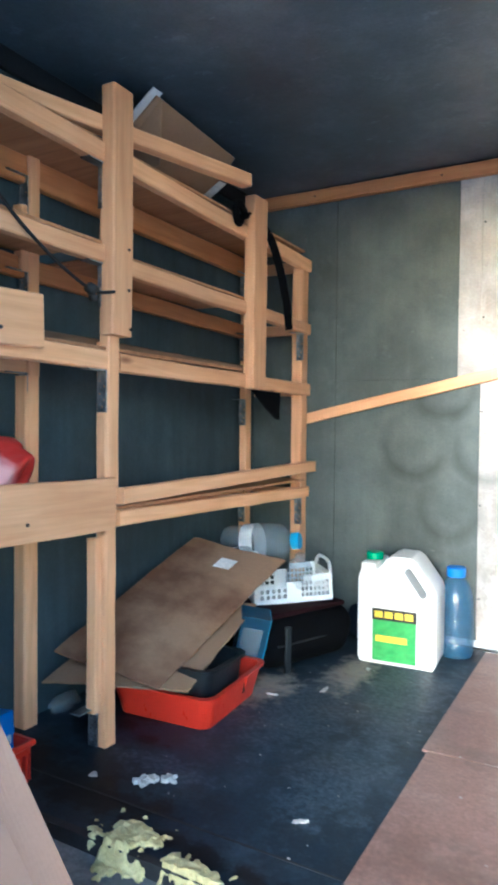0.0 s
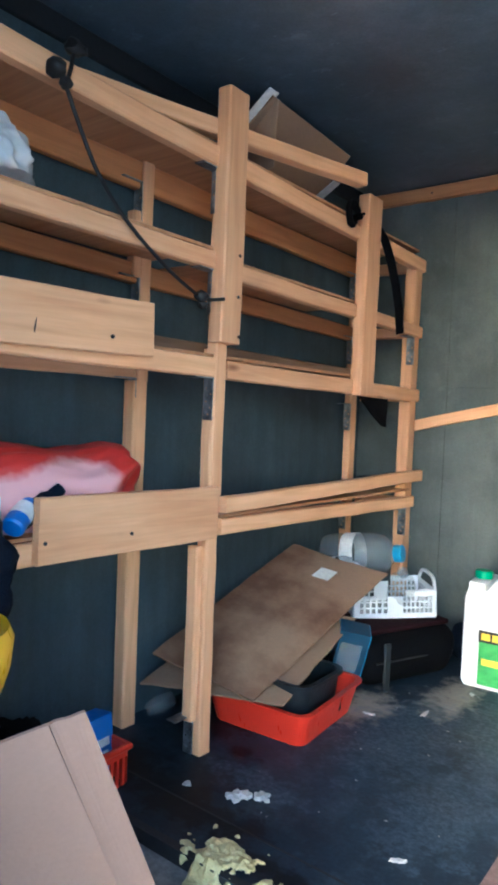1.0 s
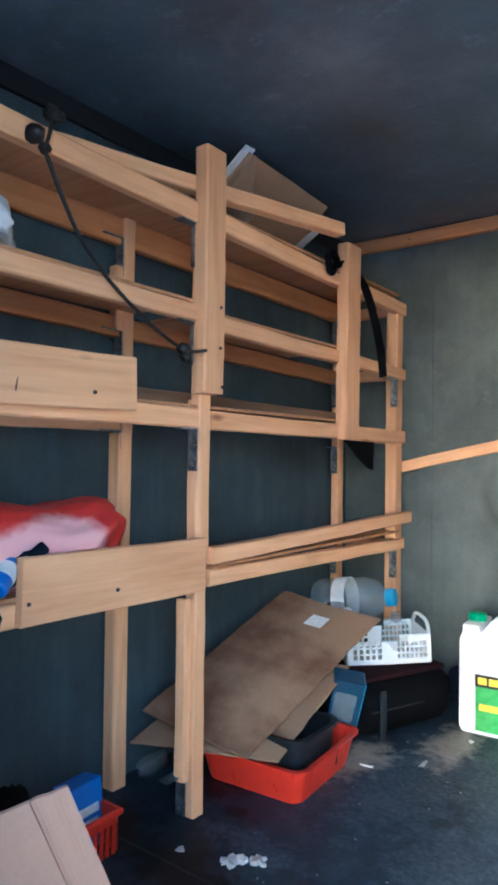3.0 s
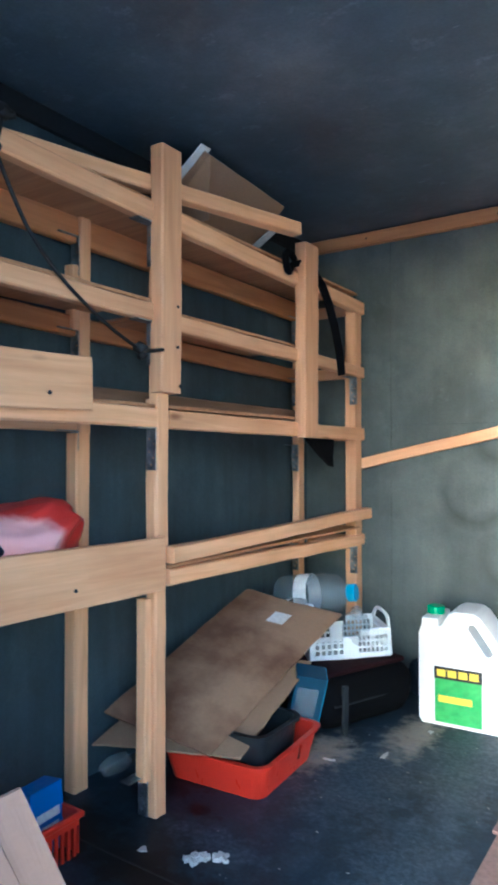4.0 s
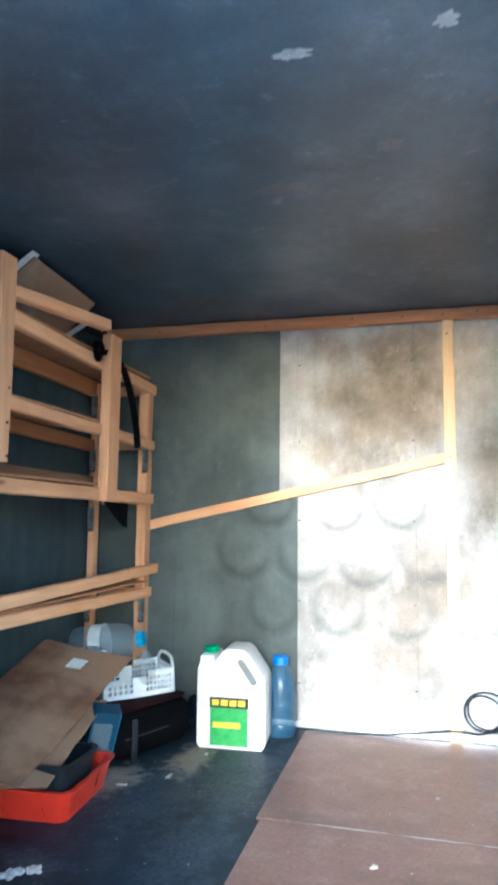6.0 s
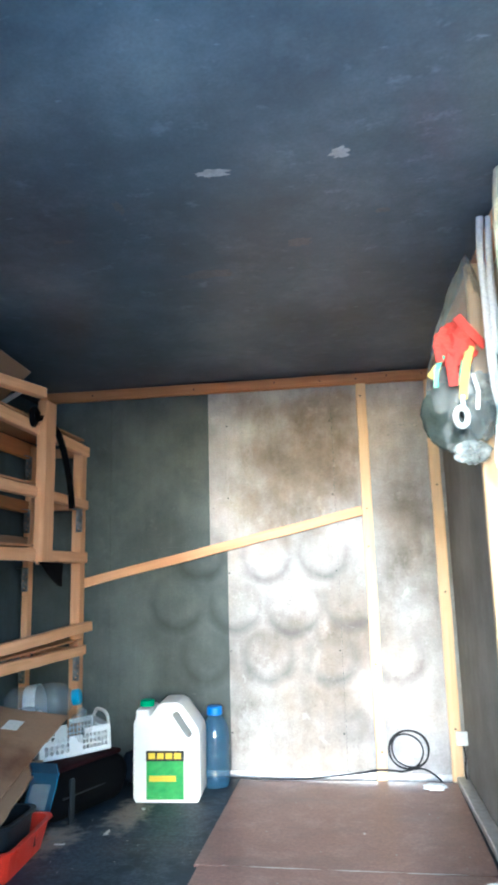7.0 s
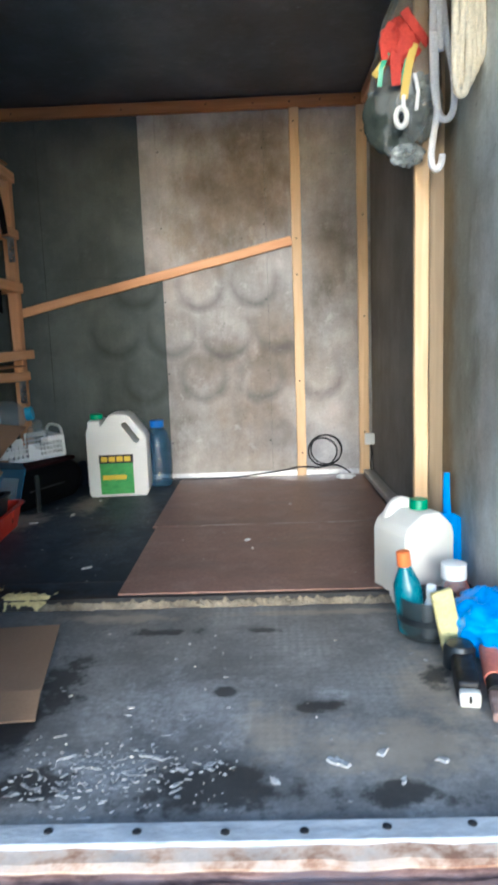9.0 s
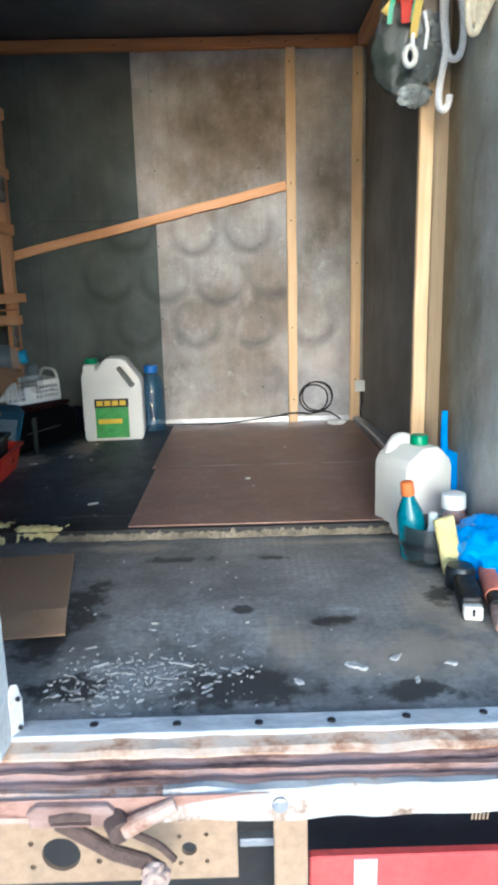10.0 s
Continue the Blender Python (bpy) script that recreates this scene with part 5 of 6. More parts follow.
holes = [rod_bm((x, 0.0, z), (x, 0.3, z), r, 24 if r > 0.01 else 10) for x, z, r in ((-0.345, -0.19, 0.031), (-0.14, -0.187, 0.0125), (-0.392, -0.168, 0.005), (-0.392, -0.212, 0.005), (-0.285, -0.205, 0.005), (-0.155, -0.163, 0.004), (-0.112, -0.161, 0.004), (-0.155, -0.213, 0.004), (-0.112, -0.211, 0.004))]
part("plate", cut(box_bm(-0.5, -0.062, 0.095, 0.103, -0.245, -0.10, 0.0015), holes), M_TAN, frame_ob, "tan painted steel plate with punched holes")
part("chassis_beam", box_bm(-1.5, 0.75, 0.24, 0.34, -0.42, -0.125, 0.004), M_DARKSTEEL, frame_ob)
part("chassis_rail", box_bm(-0.85, -0.75, 0.345, 2.8, -0.40, -0.14, 0.004), M_DARKSTEEL, frame_ob)
part("chassis_rail", box_bm(0.0, 0.1, 0.345, 2.8, -0.40, -0.14, 0.004), M_DARKSTEEL, frame_ob)
part("bumper_stay", box_bm(-0.004, 0.05, 0.085, 0.10, -0.50, -0.099, 0.002), M_TAN, frame_ob, "tan steel stay")
part("red_panel", box_bm(0.056, 0.74, 0.12, 0.14, -0.44, -0.236, 0.003), M_REDPAINT, frame_ob, "red board with a pale stripe")
part("stripe", box_bm(0.130, 0.168, 0.1165, 0.1195, -0.439, -0.240), M_WHITEPAINT, frame_ob)
part("crossbar", box_bm(-0.06, 0.0, 0.14, 0.16, -0.23, -0.215, 0.002), M_GALV, frame_ob)
for k in range(5):
    part("wire", tube_bm([(0.31 + 0.006 * k, 0.10, -0.10), (0.311 + 0.006 * k, 0.085, -0.115), (0.308 + 0.006 * k, 0.08, -0.135)], 0.0016, 6), M_TAN, frame_ob)
lever = thing("latch_lever", "rusty door latch lever wrapped at its end", "lever", at=(0, 0, 0))
rod = ribbon_bm([(-0.33, 0.045, -0.085), (-0.28, 0.035, -0.108), (-0.245, 0.03, -0.128), (-0.20, 0.025, -0.140), (-0.172, 0.02, -0.155)], 0.026, 0.010, (0.3, 0, 1))
bmesh.ops.bevel(rod, geom=rod.edges[:], offset=0.002, segments=2, affect='EDGES')
part("rod", rod, M_LEVER, lever)
part("pivot", rod_bm((-0.245, 0.045, -0.078), (-0.228, 0.015, -0.082), 0.019, 16), M_LEVER, lever)
part("arm", tube_bm([(-0.225, 0.022, -0.082), (-0.19, 0.026, -0.066), (-0.150, 0.034, -0.052)], 0.014, 12, False, 0.8), M_LIPPINK, lever)
part("link", tube_bm([(-0.225, 0.03, -0.09), (-0.20, 0.03, -0.104), (-0.175, 0.028, -0.118), (-0.155, 0.028, -0.142)], 0.006, 8), M_LEVER, lever)
part("wrap", moved(crumple_bm(0.020, 0.018, 0.022, 4.4, 0.4, 2.4, 3), Matrix.Translation((-0.182, 0.014, -0.158))), M_LIPPINK, lever)
part("keeper", cut(outline_bm([(-0.365, -0.082), (-0.245, -0.082), (-0.24, -0.06), (-0.25, -0.048), (-0.355, -0.046), (-0.37, -0.058)], 0.016, 0.003, 2), [box_bm(-0.335, -0.275, -0.1, 0.1, -0.078, -0.060)]), M_RUST, lever, "rusty keeper plate", Matrix.Translation((0, 0.036, 0)))
part("arm", tube_bm([(-0.335, 0.03, -0.066), (-0.30, 0.028, -0.062), (-0.275, 0.03, -0.066)], 0.007, 10), M_LEVER, lever)
hinge = thing("door_plate", "white steel keeper plate on the door edge", "plate", at=(-0.425, 0.175, 0.0))
part("plate", outline_bm([(-0.012, -0.028), (0.014, -0.028), (0.016, 0.03), (0.008, 0.062), (-0.004, 0.066), (-0.012, 0.05)], 0.004, 0.0008, 1), M_WHITEPAINT, hinge, "", pose(0, 0, 0, 0, 0, 62))
for z in (-0.012, 0.04):
    part("screw", rod_bm((0.006, -0.002, z), (0.010, -0.004, z), 0.004, 8), M_DARKSTEEL, hinge)

# ---- step edge, foam and litter on the floor ----
structure("trim_step", box_bm(XL, XR, STEP - 0.004, STEP + 0.018, ZF, 0.004, 0.001), M_DARKSTEEL, "dark metal edging on the floor step", "trim")


def foam_bm(x0, x1, yc, width, height, z, seed, n=110, m=10, ragged=0.5):
    """A ragged ridge of set foam along x."""
    bm = bmesh.new()
    rows = []
    for k in range(n + 1):
        x = x0 + (x1 - x0) * k / n
        a = noise.noise(Vector((x * 13, seed, 0)))
        b = noise.noise(Vector((x * 47, seed, 3)))
        w = max(0.12, 1 + ragged * (a + 0.7 * b)) * width
        c = yc + 0.35 * width * noise.noise(Vector((x * 8, seed, 9)))
        row = []
        for j in range(m + 1):
            u = -1 + 2 * j / m
            h = height * max(0.0, 1 - u * u) * (0.8 + 0.9 * noise.noise(Vector((x * 60, u * 3, seed))))
            row.append(bm.verts.new((x, c + u * w / 2, z + max(0.0, h))))
        rows.append(row)
    for a, b in zip(rows, rows[1:]):
        for j in range(m):
            bm.faces.new((a[j], b[j], b[j + 1], a[j + 1]))
    bmesh.ops.recalc_face_normals(bm, faces=bm.faces[:])
    return bm


tagged(smooth(part("foam_seam", foam_bm(-0.62, 0.43, STEP - 0.008, 0.017, 0.020, ZF + 0.005, 2, 220, 8, 1.5), M_FOAM_OLD), 80), "ragged dirty yellow foam squeezed along the floor step", "foam")


def foam_slab_bm(cx, cy, rx, ry, thick, seed, n=110):
    """A ragged spread of set foam with holes, draped over the step edge."""
    bm = bmesh.new()
    grid = {}
    for i in range(n + 1):
        for j in range(n + 1):
            u, v = -1.4 + 2.8 * i / n, -1.4 + 2.8 * j / n
            x, y = cx + u * rx, cy + v * ry
            k = 1 - math.hypot(u, v) + 0.75 * noise.noise(Vector((x * 22, y * 22, seed))) + 0.4 * noise.noise(Vector((x * 55, y * 55, seed + 3)))
            if k > 0:
                t = max(0.0, min(1.0, (y - STEP + 0.02) / 0.024))
                base = ZF + 0.002 + (0.0045 - ZF) * t
                grid[i, j] = bm.verts.new((x, y, base + thick * min(1.0, k * 3) ** 0.5 * (0.75 + 0.5 * noise.noise(Vector((x * 70, y * 70, seed + 9))))))
    for i in range(n):
        for j in range(n):
            q = [grid.get(p) for p in ((i, j), (i + 1, j), (i + 1, j + 1), (i, j + 1))]
            if all(q):
                bm.faces.new(q)
    return bm


tagged(smooth(part("foam_spread", foam_slab_bm(-0.83, 1.125, 0.085, 0.07, 0.012, 4.0), M_FOAM), 80), "flat ragged spread of yellow foam at the step", "foam")
tagged(smooth(part("foam_spread", foam_slab_bm(-0.66, 1.115, 0.09, 0.028, 0.010, 8.0), M_FOAM), 80), "thin ragged strip of yellow foam at the step", "foam")
part("joint", box_bm(XL + 0.05, -0.395, 1.243, 1.249, 0.0003, 0.0012), M_DARKSTEEL, floor_rear, "dark joint between floor boards")


def patch_bm(cx, cy, rx, ry, z, seed, n=40, ragged=0.45):
    """A thin irregular film."""
    bm = bmesh.new()
    ring = []
    for k in range(n):
        a = 6.28319 * k / n
        q = 1 + ragged * noise.noise(Vector((2.2 * math.cos(a), 2.2 * math.sin(a), seed))) + 0.3 * ragged * noise.noise(Vector((4.5 * math.cos(a), 4.5 * math.sin(a), seed + 4)))
        ring.append(bm.verts.new((cx + rx * q * math.cos(a), cy + ry * q * math.sin(a), z)))
    bm.faces.new(ring)
    return bm


def scrap_bm(cx, cy, rx, ry, z, thick, seed, n=26, ragged=0.9):
    """A torn flat piece with thickness and a curled edge."""
    bm = patch_bm(0, 0, rx, ry, 0, seed, n, ragged)
    top = bmesh.ops.extrude_face_region(bm, geom=bm.faces[:])["geom"]
    for g in top:
        if isinstance(g, bmesh.types.BMVert):
            g.co.z += thick * (1 + 0.8 * noise.noise(g.co * 60 + Vector((seed, 0, 0))))
            g.co.x *= 0.93
            g.co.y *= 0.93
    bmesh.ops.recalc_face_normals(bm, faces=bm.faces[:])
    return moved(bm, Matrix.Translation((cx, cy, z + 0.0004)) @ pose(0, 0, 0, 0, 0, seed * 47 % 180))


M_SCUFF = surface("faint_scuff", (0.13, 0.135, 0.135), (0.2, 0.2, 0.195), 18, 0.7, 0, 90, 0.3)
rng = random.Random(11)


def chip_verts(vs, fs, x, y, z, r, rng):
    n = rng.randint(5, 8)
    a0, st, el = rng.uniform(0, 6.28), rng.uniform(1.0, 3.4), rng.uniform(-0.7, 0.9)
    base = len(vs)
    h = rng.uniform(0.001, 0.004)
    for lay in (0, 1):
        for k in range(n):
            a = a0 + 6.28319 * k / n
            q = r * rng.uniform(0.35, 1.25) * (1 if lay == 0 else 0.85)
            u, v = q * math.cos(a) * st, q * math.sin(a)
            vs.append((x + u * math.cos(el) - v * math.sin(el), y + u * math.sin(el) + v * math.cos(el), z + (0.0002 if lay == 0 else h)))
    fs.append(tuple(range(base + n, base + 2 * n)))
    for k in range(n):
        fs.append((base + k, base + (k + 1) % n, base + n + (k + 1) % n, base + n + k))


vs, fs = [], []
for k in range(560):
    if k < 430:
        x, y, r = rng.gauss(-0.25, 0.11), rng.gauss(0.335, 0.055), 0.0006 + 0.0062 * rng.random() ** 5
    else:
        x, y, r = rng.uniform(-0.42, 0.55), rng.uniform(0.24, 0.95), 0.0005 + 0.0048 * rng.random() ** 5
    if JAMB + 0.01 < x < 0.6 and 0.22 < y < 1.05:
        chip_verts(vs, fs, x, y, ZF, r, rng)
for k in range(70):
    x, y = rng.uniform(-1.1, 0.5), rng.uniform(1.2, 2.5)
    chip_verts(vs, fs, x, y, 0.0085 if x > -0.4 else 0.0, rng.uniform(0.0006, 0.0022), rng)
me = bpy.data.meshes.new("paint_flakes")
me.from_pydata(vs, [], fs)
me.materials.append(M_FLAKE)
tagged(new("paint_flakes", me), "small pale paint flakes scattered over the floor", "flakes", kind="stuff")


def chip(x, y, z, rx, ry, seed, label="pale torn scrap lying on the floor"):
    tagged(part("scrap", scrap_bm(x, y, rx, ry, z, 0.003, seed), M_CHIP), label, "scrap", "scraps on the floor")


for k, (x, y, rx, ry) in enumerate(((-0.954, 1.340, 0.020, 0.013), (-0.938, 1.356, 0.014, 0.012), (-0.945, 1.328, 0.010, 0.008), (-0.908, 1.378, 0.017, 0.012), (-0.888, 1.372, 0.007, 0.005))):
    tagged(part("scrap", scrap_bm(x, y, rx * 1.15, ry * 1.2, 0.0, 0.009, 1.7 + 2.3 * k, 22, 0.7), M_CHIP), "whitish torn crumb lying on the dark floor", "scrap", "scraps on the floor")
chip(-1.08, 1.30, 0.0, 0.012, 0.01, 3.2)
chip(-0.93, 1.98, 0.0, 0.02, 0.006, 4.1)
chip(-0.80, 2.10, 0.0, 0.022, 0.008, 5.6)
chip(-0.74, 2.36, 0.0, 0.010, 0.008, 6.2)
chip(0.171, 0.360, ZF, 0.022, 0.010, 7.1)
chip(0.255, 0.387, ZF, 0.014, 0.007, 8.4)
chip(0.278, 0.305, ZF, 0.011, 0.004, 9.3)
chip(0.056, 0.31, ZF, 0.012, 0.006, 10.2)
chip(0.36, 0.36, ZF, 0.012, 0.006, 11.4)
chip(-0.02, 1.63, 0.0075, 0.012, 0.008, 12.8)
chip(-0.55, 1.38, 0.0, 0.006, 0.016, 14.2)
# rubbed pale lines across the sheet joint
for x0, x1 in ((-0.23, 0.0), (0.03, 0.25), (0.28, 0.44)):
    part("joint_wear", patch_bm((x0 + x1) / 2, 1.84, (x1 - x0) / 2, 0.0045, 0.0088, x0 * 9, 30, 0.6), M_CHIP, floor_rear, "worn pale line along the sheet joint")
# scuffs on the ceiling
for k, (x, y, rx, ry) in enumerate(((-0.12, 0.94, 0.04, 0.018), (0.19, 0.915, 0.022, 0.022), (0.06, 1.34, 0.035, 0.025), (-0.25, 1.5, 0.08, 0.03), (0.3, 1.2, 0.02, 0.012), (-0.62, 1.2, 0.03, 0.01), (-0.4, 1.05, 0.012, 0.03))):
    structure("ceiling_scuff", patch_bm(x, y, rx, ry, ZC - 0.0012, 31 + 2 * k, 60, 0.6), M_SCUFF if k > 1 else M_CHIP, "pale scuff on the dark ceiling", "scuff")

# ---- things along the right-hand wall ----
jug = thing("jug", "milky white plastic jug with a green screw cap", "jug", at=(0.43, 1.03, ZF))
jug.rotation_euler = (0, 0, radians(26))
jb = outline_bm([(0.006, 0), (0.164, 0), (0.17, 0.01), (0.17, 0.20), (0.162, 0.225), (0.118, 0.268), (0.06, 0.268), (0.012, 0.235), (0.0, 0.21), (0.0, 0.01)], 0.15, 0.012, 3)
smooth(part("body", moved(jb, Matrix.Translation((0, 0.075, 0))), M_MILKY, jug), 50)
smooth(part("cap", lathe_bm([(0.024, 0.266), (0.026, 0.268), (0.026, 0.292), (0.023, 0.296)], 24), M_GREENCAP, jug, "green screw cap", Matrix.Translation((0.092, 0.06, 0))))
part("handle", tube_bm([(0.03, 0.12, 0.215), (0.038, 0.12, 0.25), (0.056, 0.115, 0.276), (0.08, 0.10, 0.275), (0.095, 0.085, 0.255)], 0.019, 12), M_MILKY, jug)

scoop = thing("dustpan", "bright blue plastic hand shovel leaning on the wall", "shovel", at=(0.585, 1.22, ZF))
scoop.rotation_euler = (radians(-4), radians(6), radians(20))
part("blade", outline_bm([(-0.065, 0.0), (0.05, 0.0), (0.066, 0.05), (0.066, 0.17), (0.045, 0.21), (0.012, 0.225), (-0.022, 0.225), (-0.06, 0.21), (-0.078, 0.17), (-0.078, 0.05)], 0.025, 0.008, 2), M_BLUEBAG, scoop)
part("handle", tube_bm([(0, 0, 0.21), (-0.008, 0, 0.27), (-0.012, 0, 0.345)], 0.013, 10, False, 0.75), M_BLUEBAG, scoop)


def small_bottle(name, label, x, y, r, h, mat, cap, neck=0.45, caph=0.03, tilt=(0, 0, 0), z=ZF):
    t = thing(name, label, "bottle", at=(x, y, z))
    t.rotation_euler = [radians(a) for a in tilt]
    b = h - caph
    smooth(part("body", lathe_bm([(r * 0.9, 0), (r, 0.005), (r, b * 0.62), (r * 0.93, b * 0.72), (r * neck, b * 0.97), (r * neck, b)], 24), mat, t), 50)
    smooth(part("cap", lathe_bm([(r * neck * 1.15, b - 0.002), (r * neck * 1.2, b), (r * neck * 1.15, h - 0.003), (r * neck * 0.9, h)], 20), cap, t), 40)
    return t


small_bottle("bottle", "teal plastic bottle with an orange cap", 0.418, 0.882, 0.036, 0.212, M_TEAL, M_ORANGE, 0.42, 0.036, (0, -7, 0), ZF + 0.012)
small_bottle("bottle", "small white pump bottle among cleaning things", 0.455, 0.845, 0.021, 0.135, M_WHITE, M_WHITE, 0.5, 0.03, (0, 0, 0), ZF + 0.011)
small_bottle("bottle", "clear bottle with pink label and white cap", 0.532, 0.925, 0.040, 0.175, M_CLEAR_PET, M_WHITE, 0.7, 0.04)
t = small_bottle("bottle", "coral red plastic bottle behind the others", 0.555, 0.98, 0.036, 0.15, M_CORAL, M_CORAL, 0.6, 0.03)
bowl = thing("bowl", "dark clear plastic tub holding bottles", "tub", at=(0.452, 0.872, ZF))
smooth(part("body", lathe_bm([(0.045, 0), (0.060, 0.006), (0.070, 0.03), (0.073, 0.105), (0.072, 0.11), (0.069, 0.11), (0.066, 0.03), (0.055, 0.01), (0.01, 0.008)], 32, True, True), clear("smoky_tub", (0.035, 0.045, 0.05), 0.55), bowl))
part("label", lathe_bm([(0.0735, 0.05), (0.0740, 0.066)], 32, False, False), M_GREYPAN, bowl)
tagged(smooth(part("sponge", moved(box_bm(-0.027, 0.027, -0.009, 0.009, 0, 0.15, 0.005, 2), pose(0.495, 0.785, ZF + 0.004, -5, -11, 12)), M_SPONGE), 50), "yellow cloth folded upright against a tub", "sponge")
tagged(smooth(part("carrier_bag", crumple_bm(0.078, 0.11, 0.078, 8.2, 0.32, 1.3, 5, 0.85), M_BLUEBAG, None, "", Matrix.Translation((0.59, 0.79, 0.03)) @ pose(0, 0, 0, 0, 0, 20)), 70), "bright blue crumpled plastic bag by the wall", "bag")
tool = thing("power_tool", "black hand tool with a clear end lying down", "tool", at=(0.473, 0.612, ZF + 0.023))
tool.rotation_euler = (0, 0, radians(-10))
smooth(part("body", box_bm(-0.024, 0.024, -0.06, 0.10, -0.022, 0.022, 0.009, 3), M_BLACK, tool), 50)
smooth(part("head", moved(lathe_bm([(0.034, -0.028), (0.036, -0.02), (0.036, 0.02), (0.03, 0.032), (0.012, 0.034)], 24), Matrix.Translation((-0.004, 0.10, 0.0))), M_GREYPAN, tool), 50)
smooth(part("end_cap", box_bm(-0.021, 0.021, -0.088, -0.0605, -0.0215, 0.010, 0.005, 2), M_MILKY, tool), 50)
part("mark", box_bm(-0.003, 0.003, -0.0895, -0.0882, -0.01, 0.006), M_BLACK, tool)
grip = thing("hand_tool", "coral rubber grip of a long black tool", "tool", at=(0.5375, 0.633, ZF + 0.024))
grip.rotation_euler = (0, 0, radians(-13))
part("grip", rod_bm((0, 0.10, 0.004), (0, -0.04, 0), 0.022, 20), M_CORAL, grip)
part("collar", rod_bm((0, -0.04, 0), (0, -0.09, -0.002), 0.019, 16), M_BLACK, grip)
part("blade", box_bm(-0.016, 0.016, -0.18, -0.09, -0.014, 0.006, 0.003), M_RUST, grip)
part("cord", tube_bm([(0.01, -0.09, -0.004), (0.03, -0.14, -0.012), (0.045, -0.22, -0.018), (0.075, -0.30, -0.019)], 0.006, 8), M_BLACKCORD, grip)
tagged(batten("loose_batten", (0.628, 0.24, ZF + 0.017), (0.628, 0.92, ZF + 0.017), 0.045, 0.033, M_PINE), "pine batten lying along the foot of the wall", "batten")

# ---- ropes and bag hung on the side wall ----
rope = thing("rope", "white rope looped and hung from the ceiling batten", "rope", at=(0.57, 1.3, 1.6))
OR = Vector((0.57, 1.3, 1.6))
for k in range(2):
    dx = -0.014 + 0.024 * k
    part("strand", tube_bm(rel(OR, (0.578 + dx, 1.27, 1.90), (0.572 + dx, 1.275 + 0.006 * k, 1.80), (0.572 + dx * 0.8, 1.28, 1.68), (0.574 + dx * 0.9, 1.285, 1.56 - 0.05 * k)), 0.010, 8), M_ROPE, rope)
part("loop", tube_bm(rel(OR, (0.565, 1.285, 1.66), (0.562, 1.29, 1.55), (0.568, 1.295, 1.42), (0.585, 1.30, 1.345), (0.61, 1.30, 1.335), (0.625, 1.30, 1.37), (0.622, 1.295, 1.45), (0.60, 1.29, 1.55), (0.588, 1.285, 1.64)), 0.010, 8), M_ROPE, rope)
part("tail", tube_bm(rel(OR, (0.570, 1.29, 1.58), (0.571, 1.295, 1.44), (0.578, 1.30, 1.36), (0.570, 1.305, 1.30), (0.564, 1.31, 1.25), (0.566, 1.31, 1.212), (0.58, 1.31, 1.20), (0.592, 1.31, 1.215), (0.596, 1.31, 1.24)), 0.010, 8), M_ROPE, rope)
rope2 = thing("rope", "straw coloured rope in long loops hung beside another", "rope", at=(0.60, 1.05, 1.6))
OY = Vector((0.60, 1.05, 1.6))
for k in range(4):
    a, low = 0.006 * k, 1.32 + 0.025 * k
    x0 = 0.568 + 0.014 * k
    j1, j2, j3 = (0.010 * noise.noise(Vector((k * 3.3, q, 1))) for q in (1.5, 4.5, 8.5))
    part("loop", tube_bm(rel(OY, (x0 - 0.004, 1.04 + a, 1.885), (x0 - 0.012 + j1, 1.045 + a, 1.75), (x0 - 0.008 + j2, 1.05 + a - j1, 1.55), (x0 - 0.006, 1.06 + a, low + 0.04), (x0 + 0.01, 1.065 + a, low), (x0 + 0.026, 1.06 + a, low + 0.04), (x0 + 0.02 + j3, 1.05 + a + j2, 1.55), (x0 + 0.012 - j2, 1.045 + a, 1.75), (x0 + 0.002, 1.04 + a, 1.885)), 0.0095, 8, True), M_ROPE_YELLOW, rope2)
hung = thing("hanging_bag", "clear plastic bag of straps hung on the wall", "bag", at=(0.5, 1.42, 1.5))
bg = crumple_bm(1, 1, 1, 12.4, 0.22, 2.2, 4)
for v in bg.verts:
    u = max(0.0, min(1.0, (v.co.z + 1.1) / 2.2))
    w = 0.115 * (1 - u) ** 0.55 + 0.012
    v.co = Vector((v.co.x * w + 0.055 * u - 0.01, v.co.y * w * 0.6, -0.25 + 0.62 * u))
smooth(part("film", bg, M_FILM, hung, "thin greyish clear film"), 80)
smooth(part("film", moved(crumple_bm(0.060, 0.035, 0.085, 3.4, 0.45, 2.0, 4), Matrix.Translation((0.045, -0.035, -0.105))), M_FILM_PALE, hung, "pale crinkled film"), 60)
smooth(part("film", moved(crumple_bm(0.045, 0.025, 0.030, 7.7, 0.5, 2.4, 4), Matrix.Translation((0.015, -0.02, -0.235))), M_FILM_PALE, hung, "pale crinkled film"), 60)
smooth(part("net", moved(crumple_bm(0.085, 0.045, 0.10, 5.9, 0.3, 1.2, 4), Matrix.Translation((-0.02, 0.0, -0.12))), cloth("dark_green_net", (0.02, 0.028, 0.024), (0.06, 0.07, 0.06)), hung), 80)
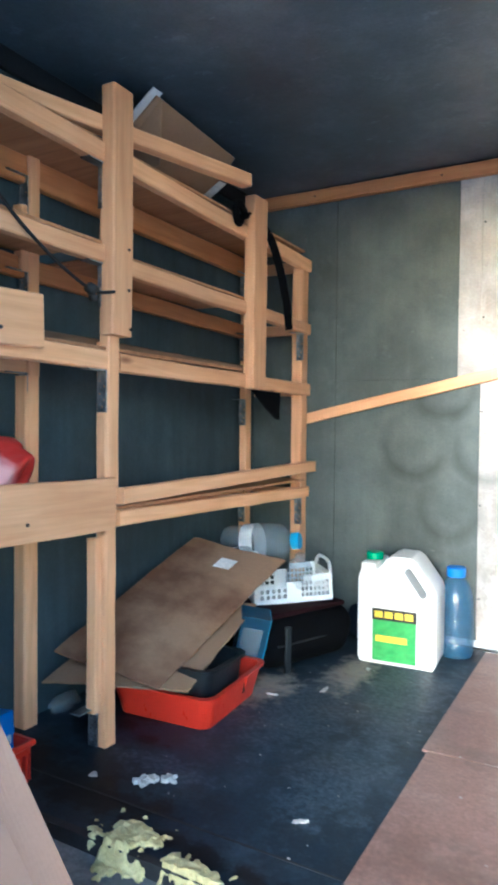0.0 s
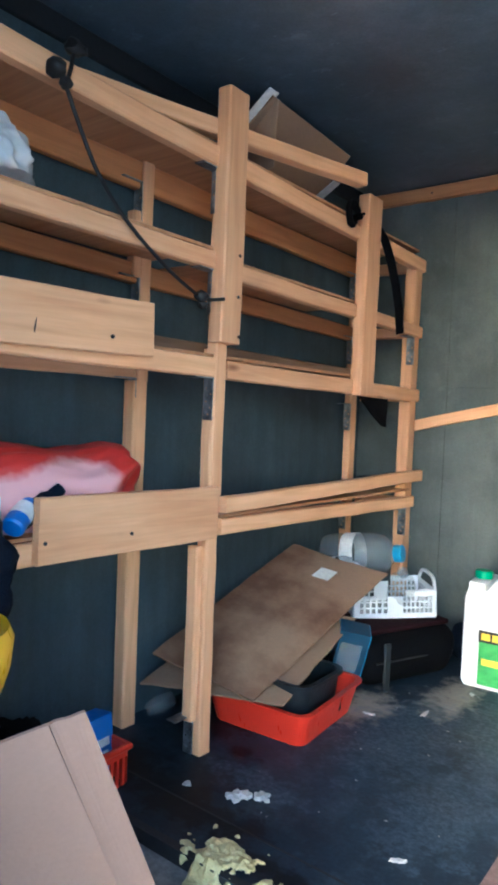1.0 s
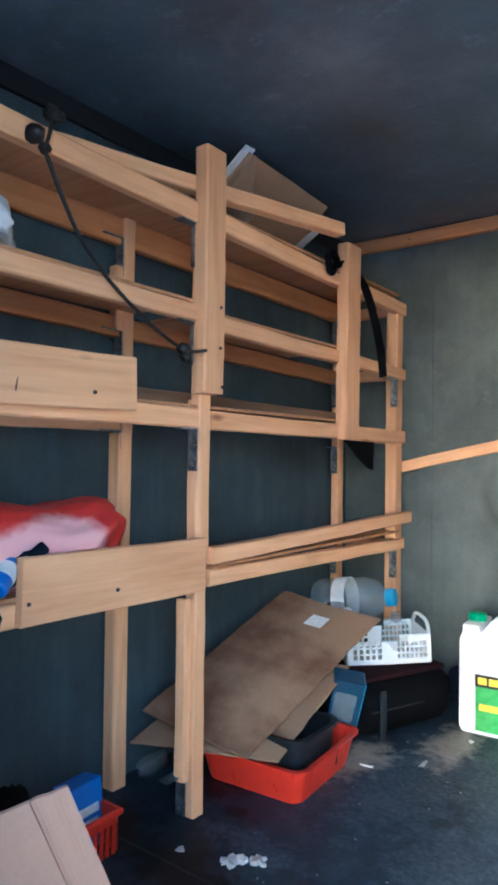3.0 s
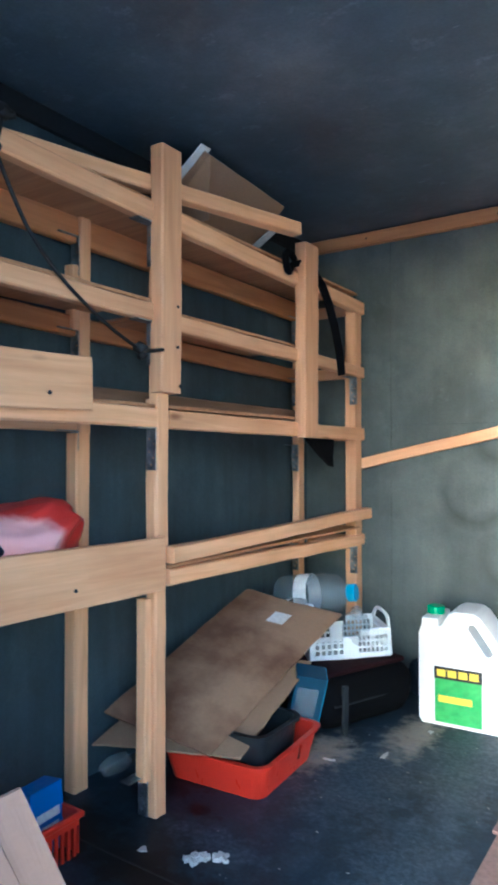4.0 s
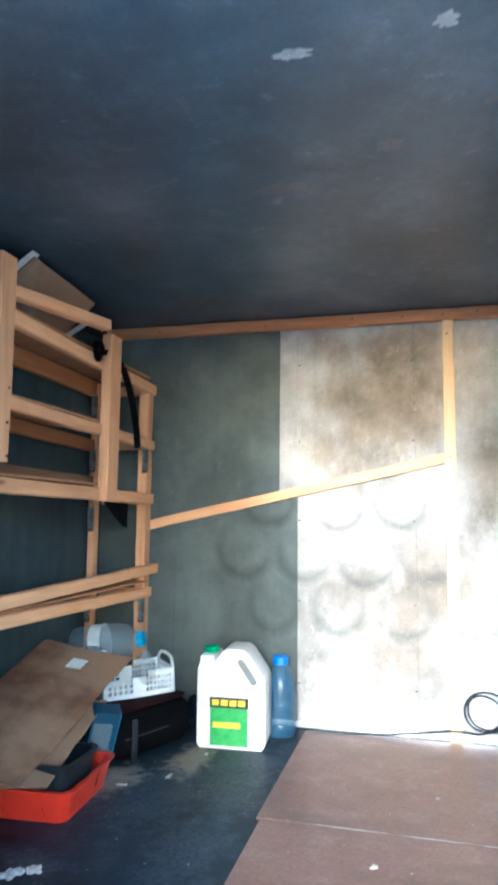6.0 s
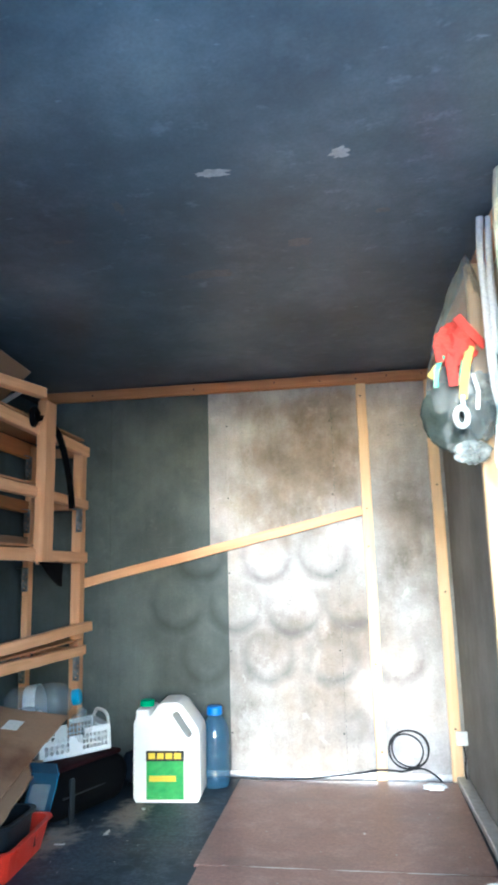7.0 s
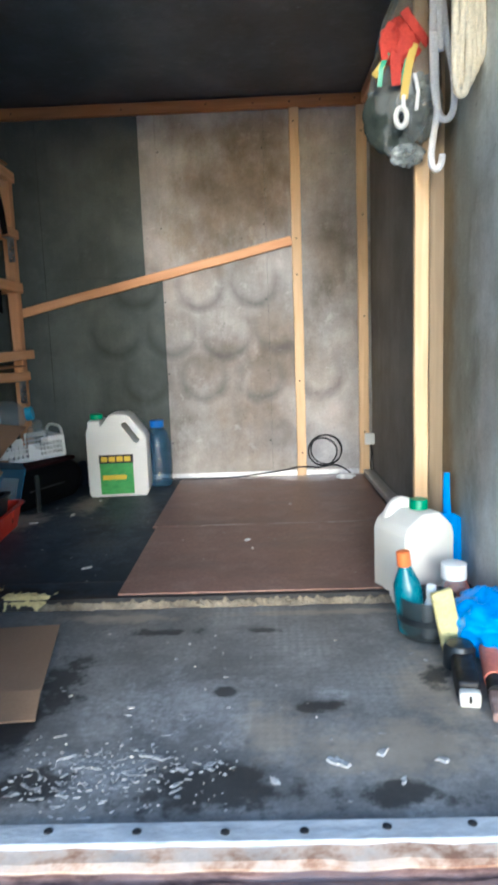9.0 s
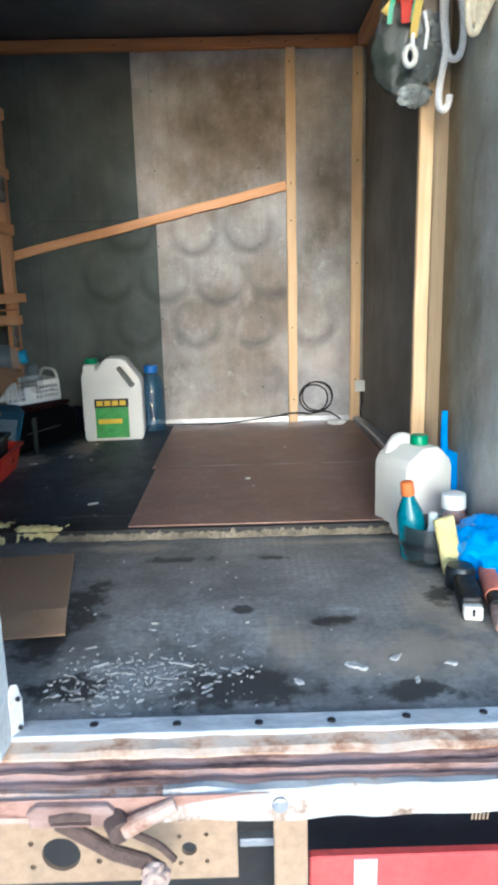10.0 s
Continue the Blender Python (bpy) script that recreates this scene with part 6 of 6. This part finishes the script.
smooth(part("rag", moved(crumple_bm(0.05, 0.03, 0.06, 6.6, 0.5, 2.2, 4), Matrix.Translation((-0.015, -0.065, 0.06))), M_RAGRED, hung, "red webbing bundle"), 80)
part("strap", ribbon_bm([(-0.03, -0.085, 0.05), (-0.035, -0.09, 0.0), (-0.03, -0.09, -0.06)], 0.03, 0.005, (1, 0, 0)), M_RAGRED, hung)
part("strap", ribbon_bm([(0.02, -0.09, 0.05), (0.005, -0.095, 0.0), (-0.005, -0.095, -0.05), (-0.012, -0.095, -0.10)], 0.022, 0.005, (1, 0, 0)), M_STRAPYELLOW, hung)
part("strap", ribbon_bm([(-0.07, -0.085, 0.0), (-0.085, -0.085, -0.02), (-0.095, -0.08, -0.03)], 0.02, 0.005, (0, 0, 1)), M_STRAPYELLOW, hung)
part("strap", ribbon_bm([(0.0, -0.088, 0.01), (-0.012, -0.09, -0.04), (-0.014, -0.092, -0.06)], 0.014, 0.005, (1, 0, 0)), M_GREENCAP, hung)
part("strap", ribbon_bm([(-0.01, -0.088, 0.14), (0.015, -0.094, 0.10), (0.045, -0.09, 0.065), (0.06, -0.08, 0.05)], 0.026, 0.005, (0, 0, 1)), M_RAGRED, hung)
part("strap", ribbon_bm([(-0.045, -0.086, 0.11), (-0.07, -0.09, 0.06), (-0.065, -0.09, 0.01)], 0.020, 0.005, (1, 0, 0)), M_RAGRED, hung)
part("strap", ribbon_bm([(-0.055, -0.086, 0.03), (-0.075, -0.088, -0.01), (-0.08, -0.085, -0.06)], 0.014, 0.005, (1, 0, 0)), M_GREENCAP, hung)
part("strap", ribbon_bm([(0.02, -0.09, -0.03), (0.03, -0.093, -0.08), (0.025, -0.09, -0.13)], 0.010, 0.005, (1, 0, 0)), M_ROPE, hung, "pale cord")
part("ring", tube_bm([(-0.02 + 0.016 * math.cos(a), -0.098, -0.15 + 0.026 * math.sin(a)) for a in [0.785 * k for k in range(8)]], 0.008, 8, True), M_MILKY, hung, "white plastic ring")
part("ring", tube_bm([(-0.012, -0.097, -0.125), (-0.014, -0.097, -0.105), (-0.012, -0.095, -0.09)], 0.006, 8), M_WHITE, hung)
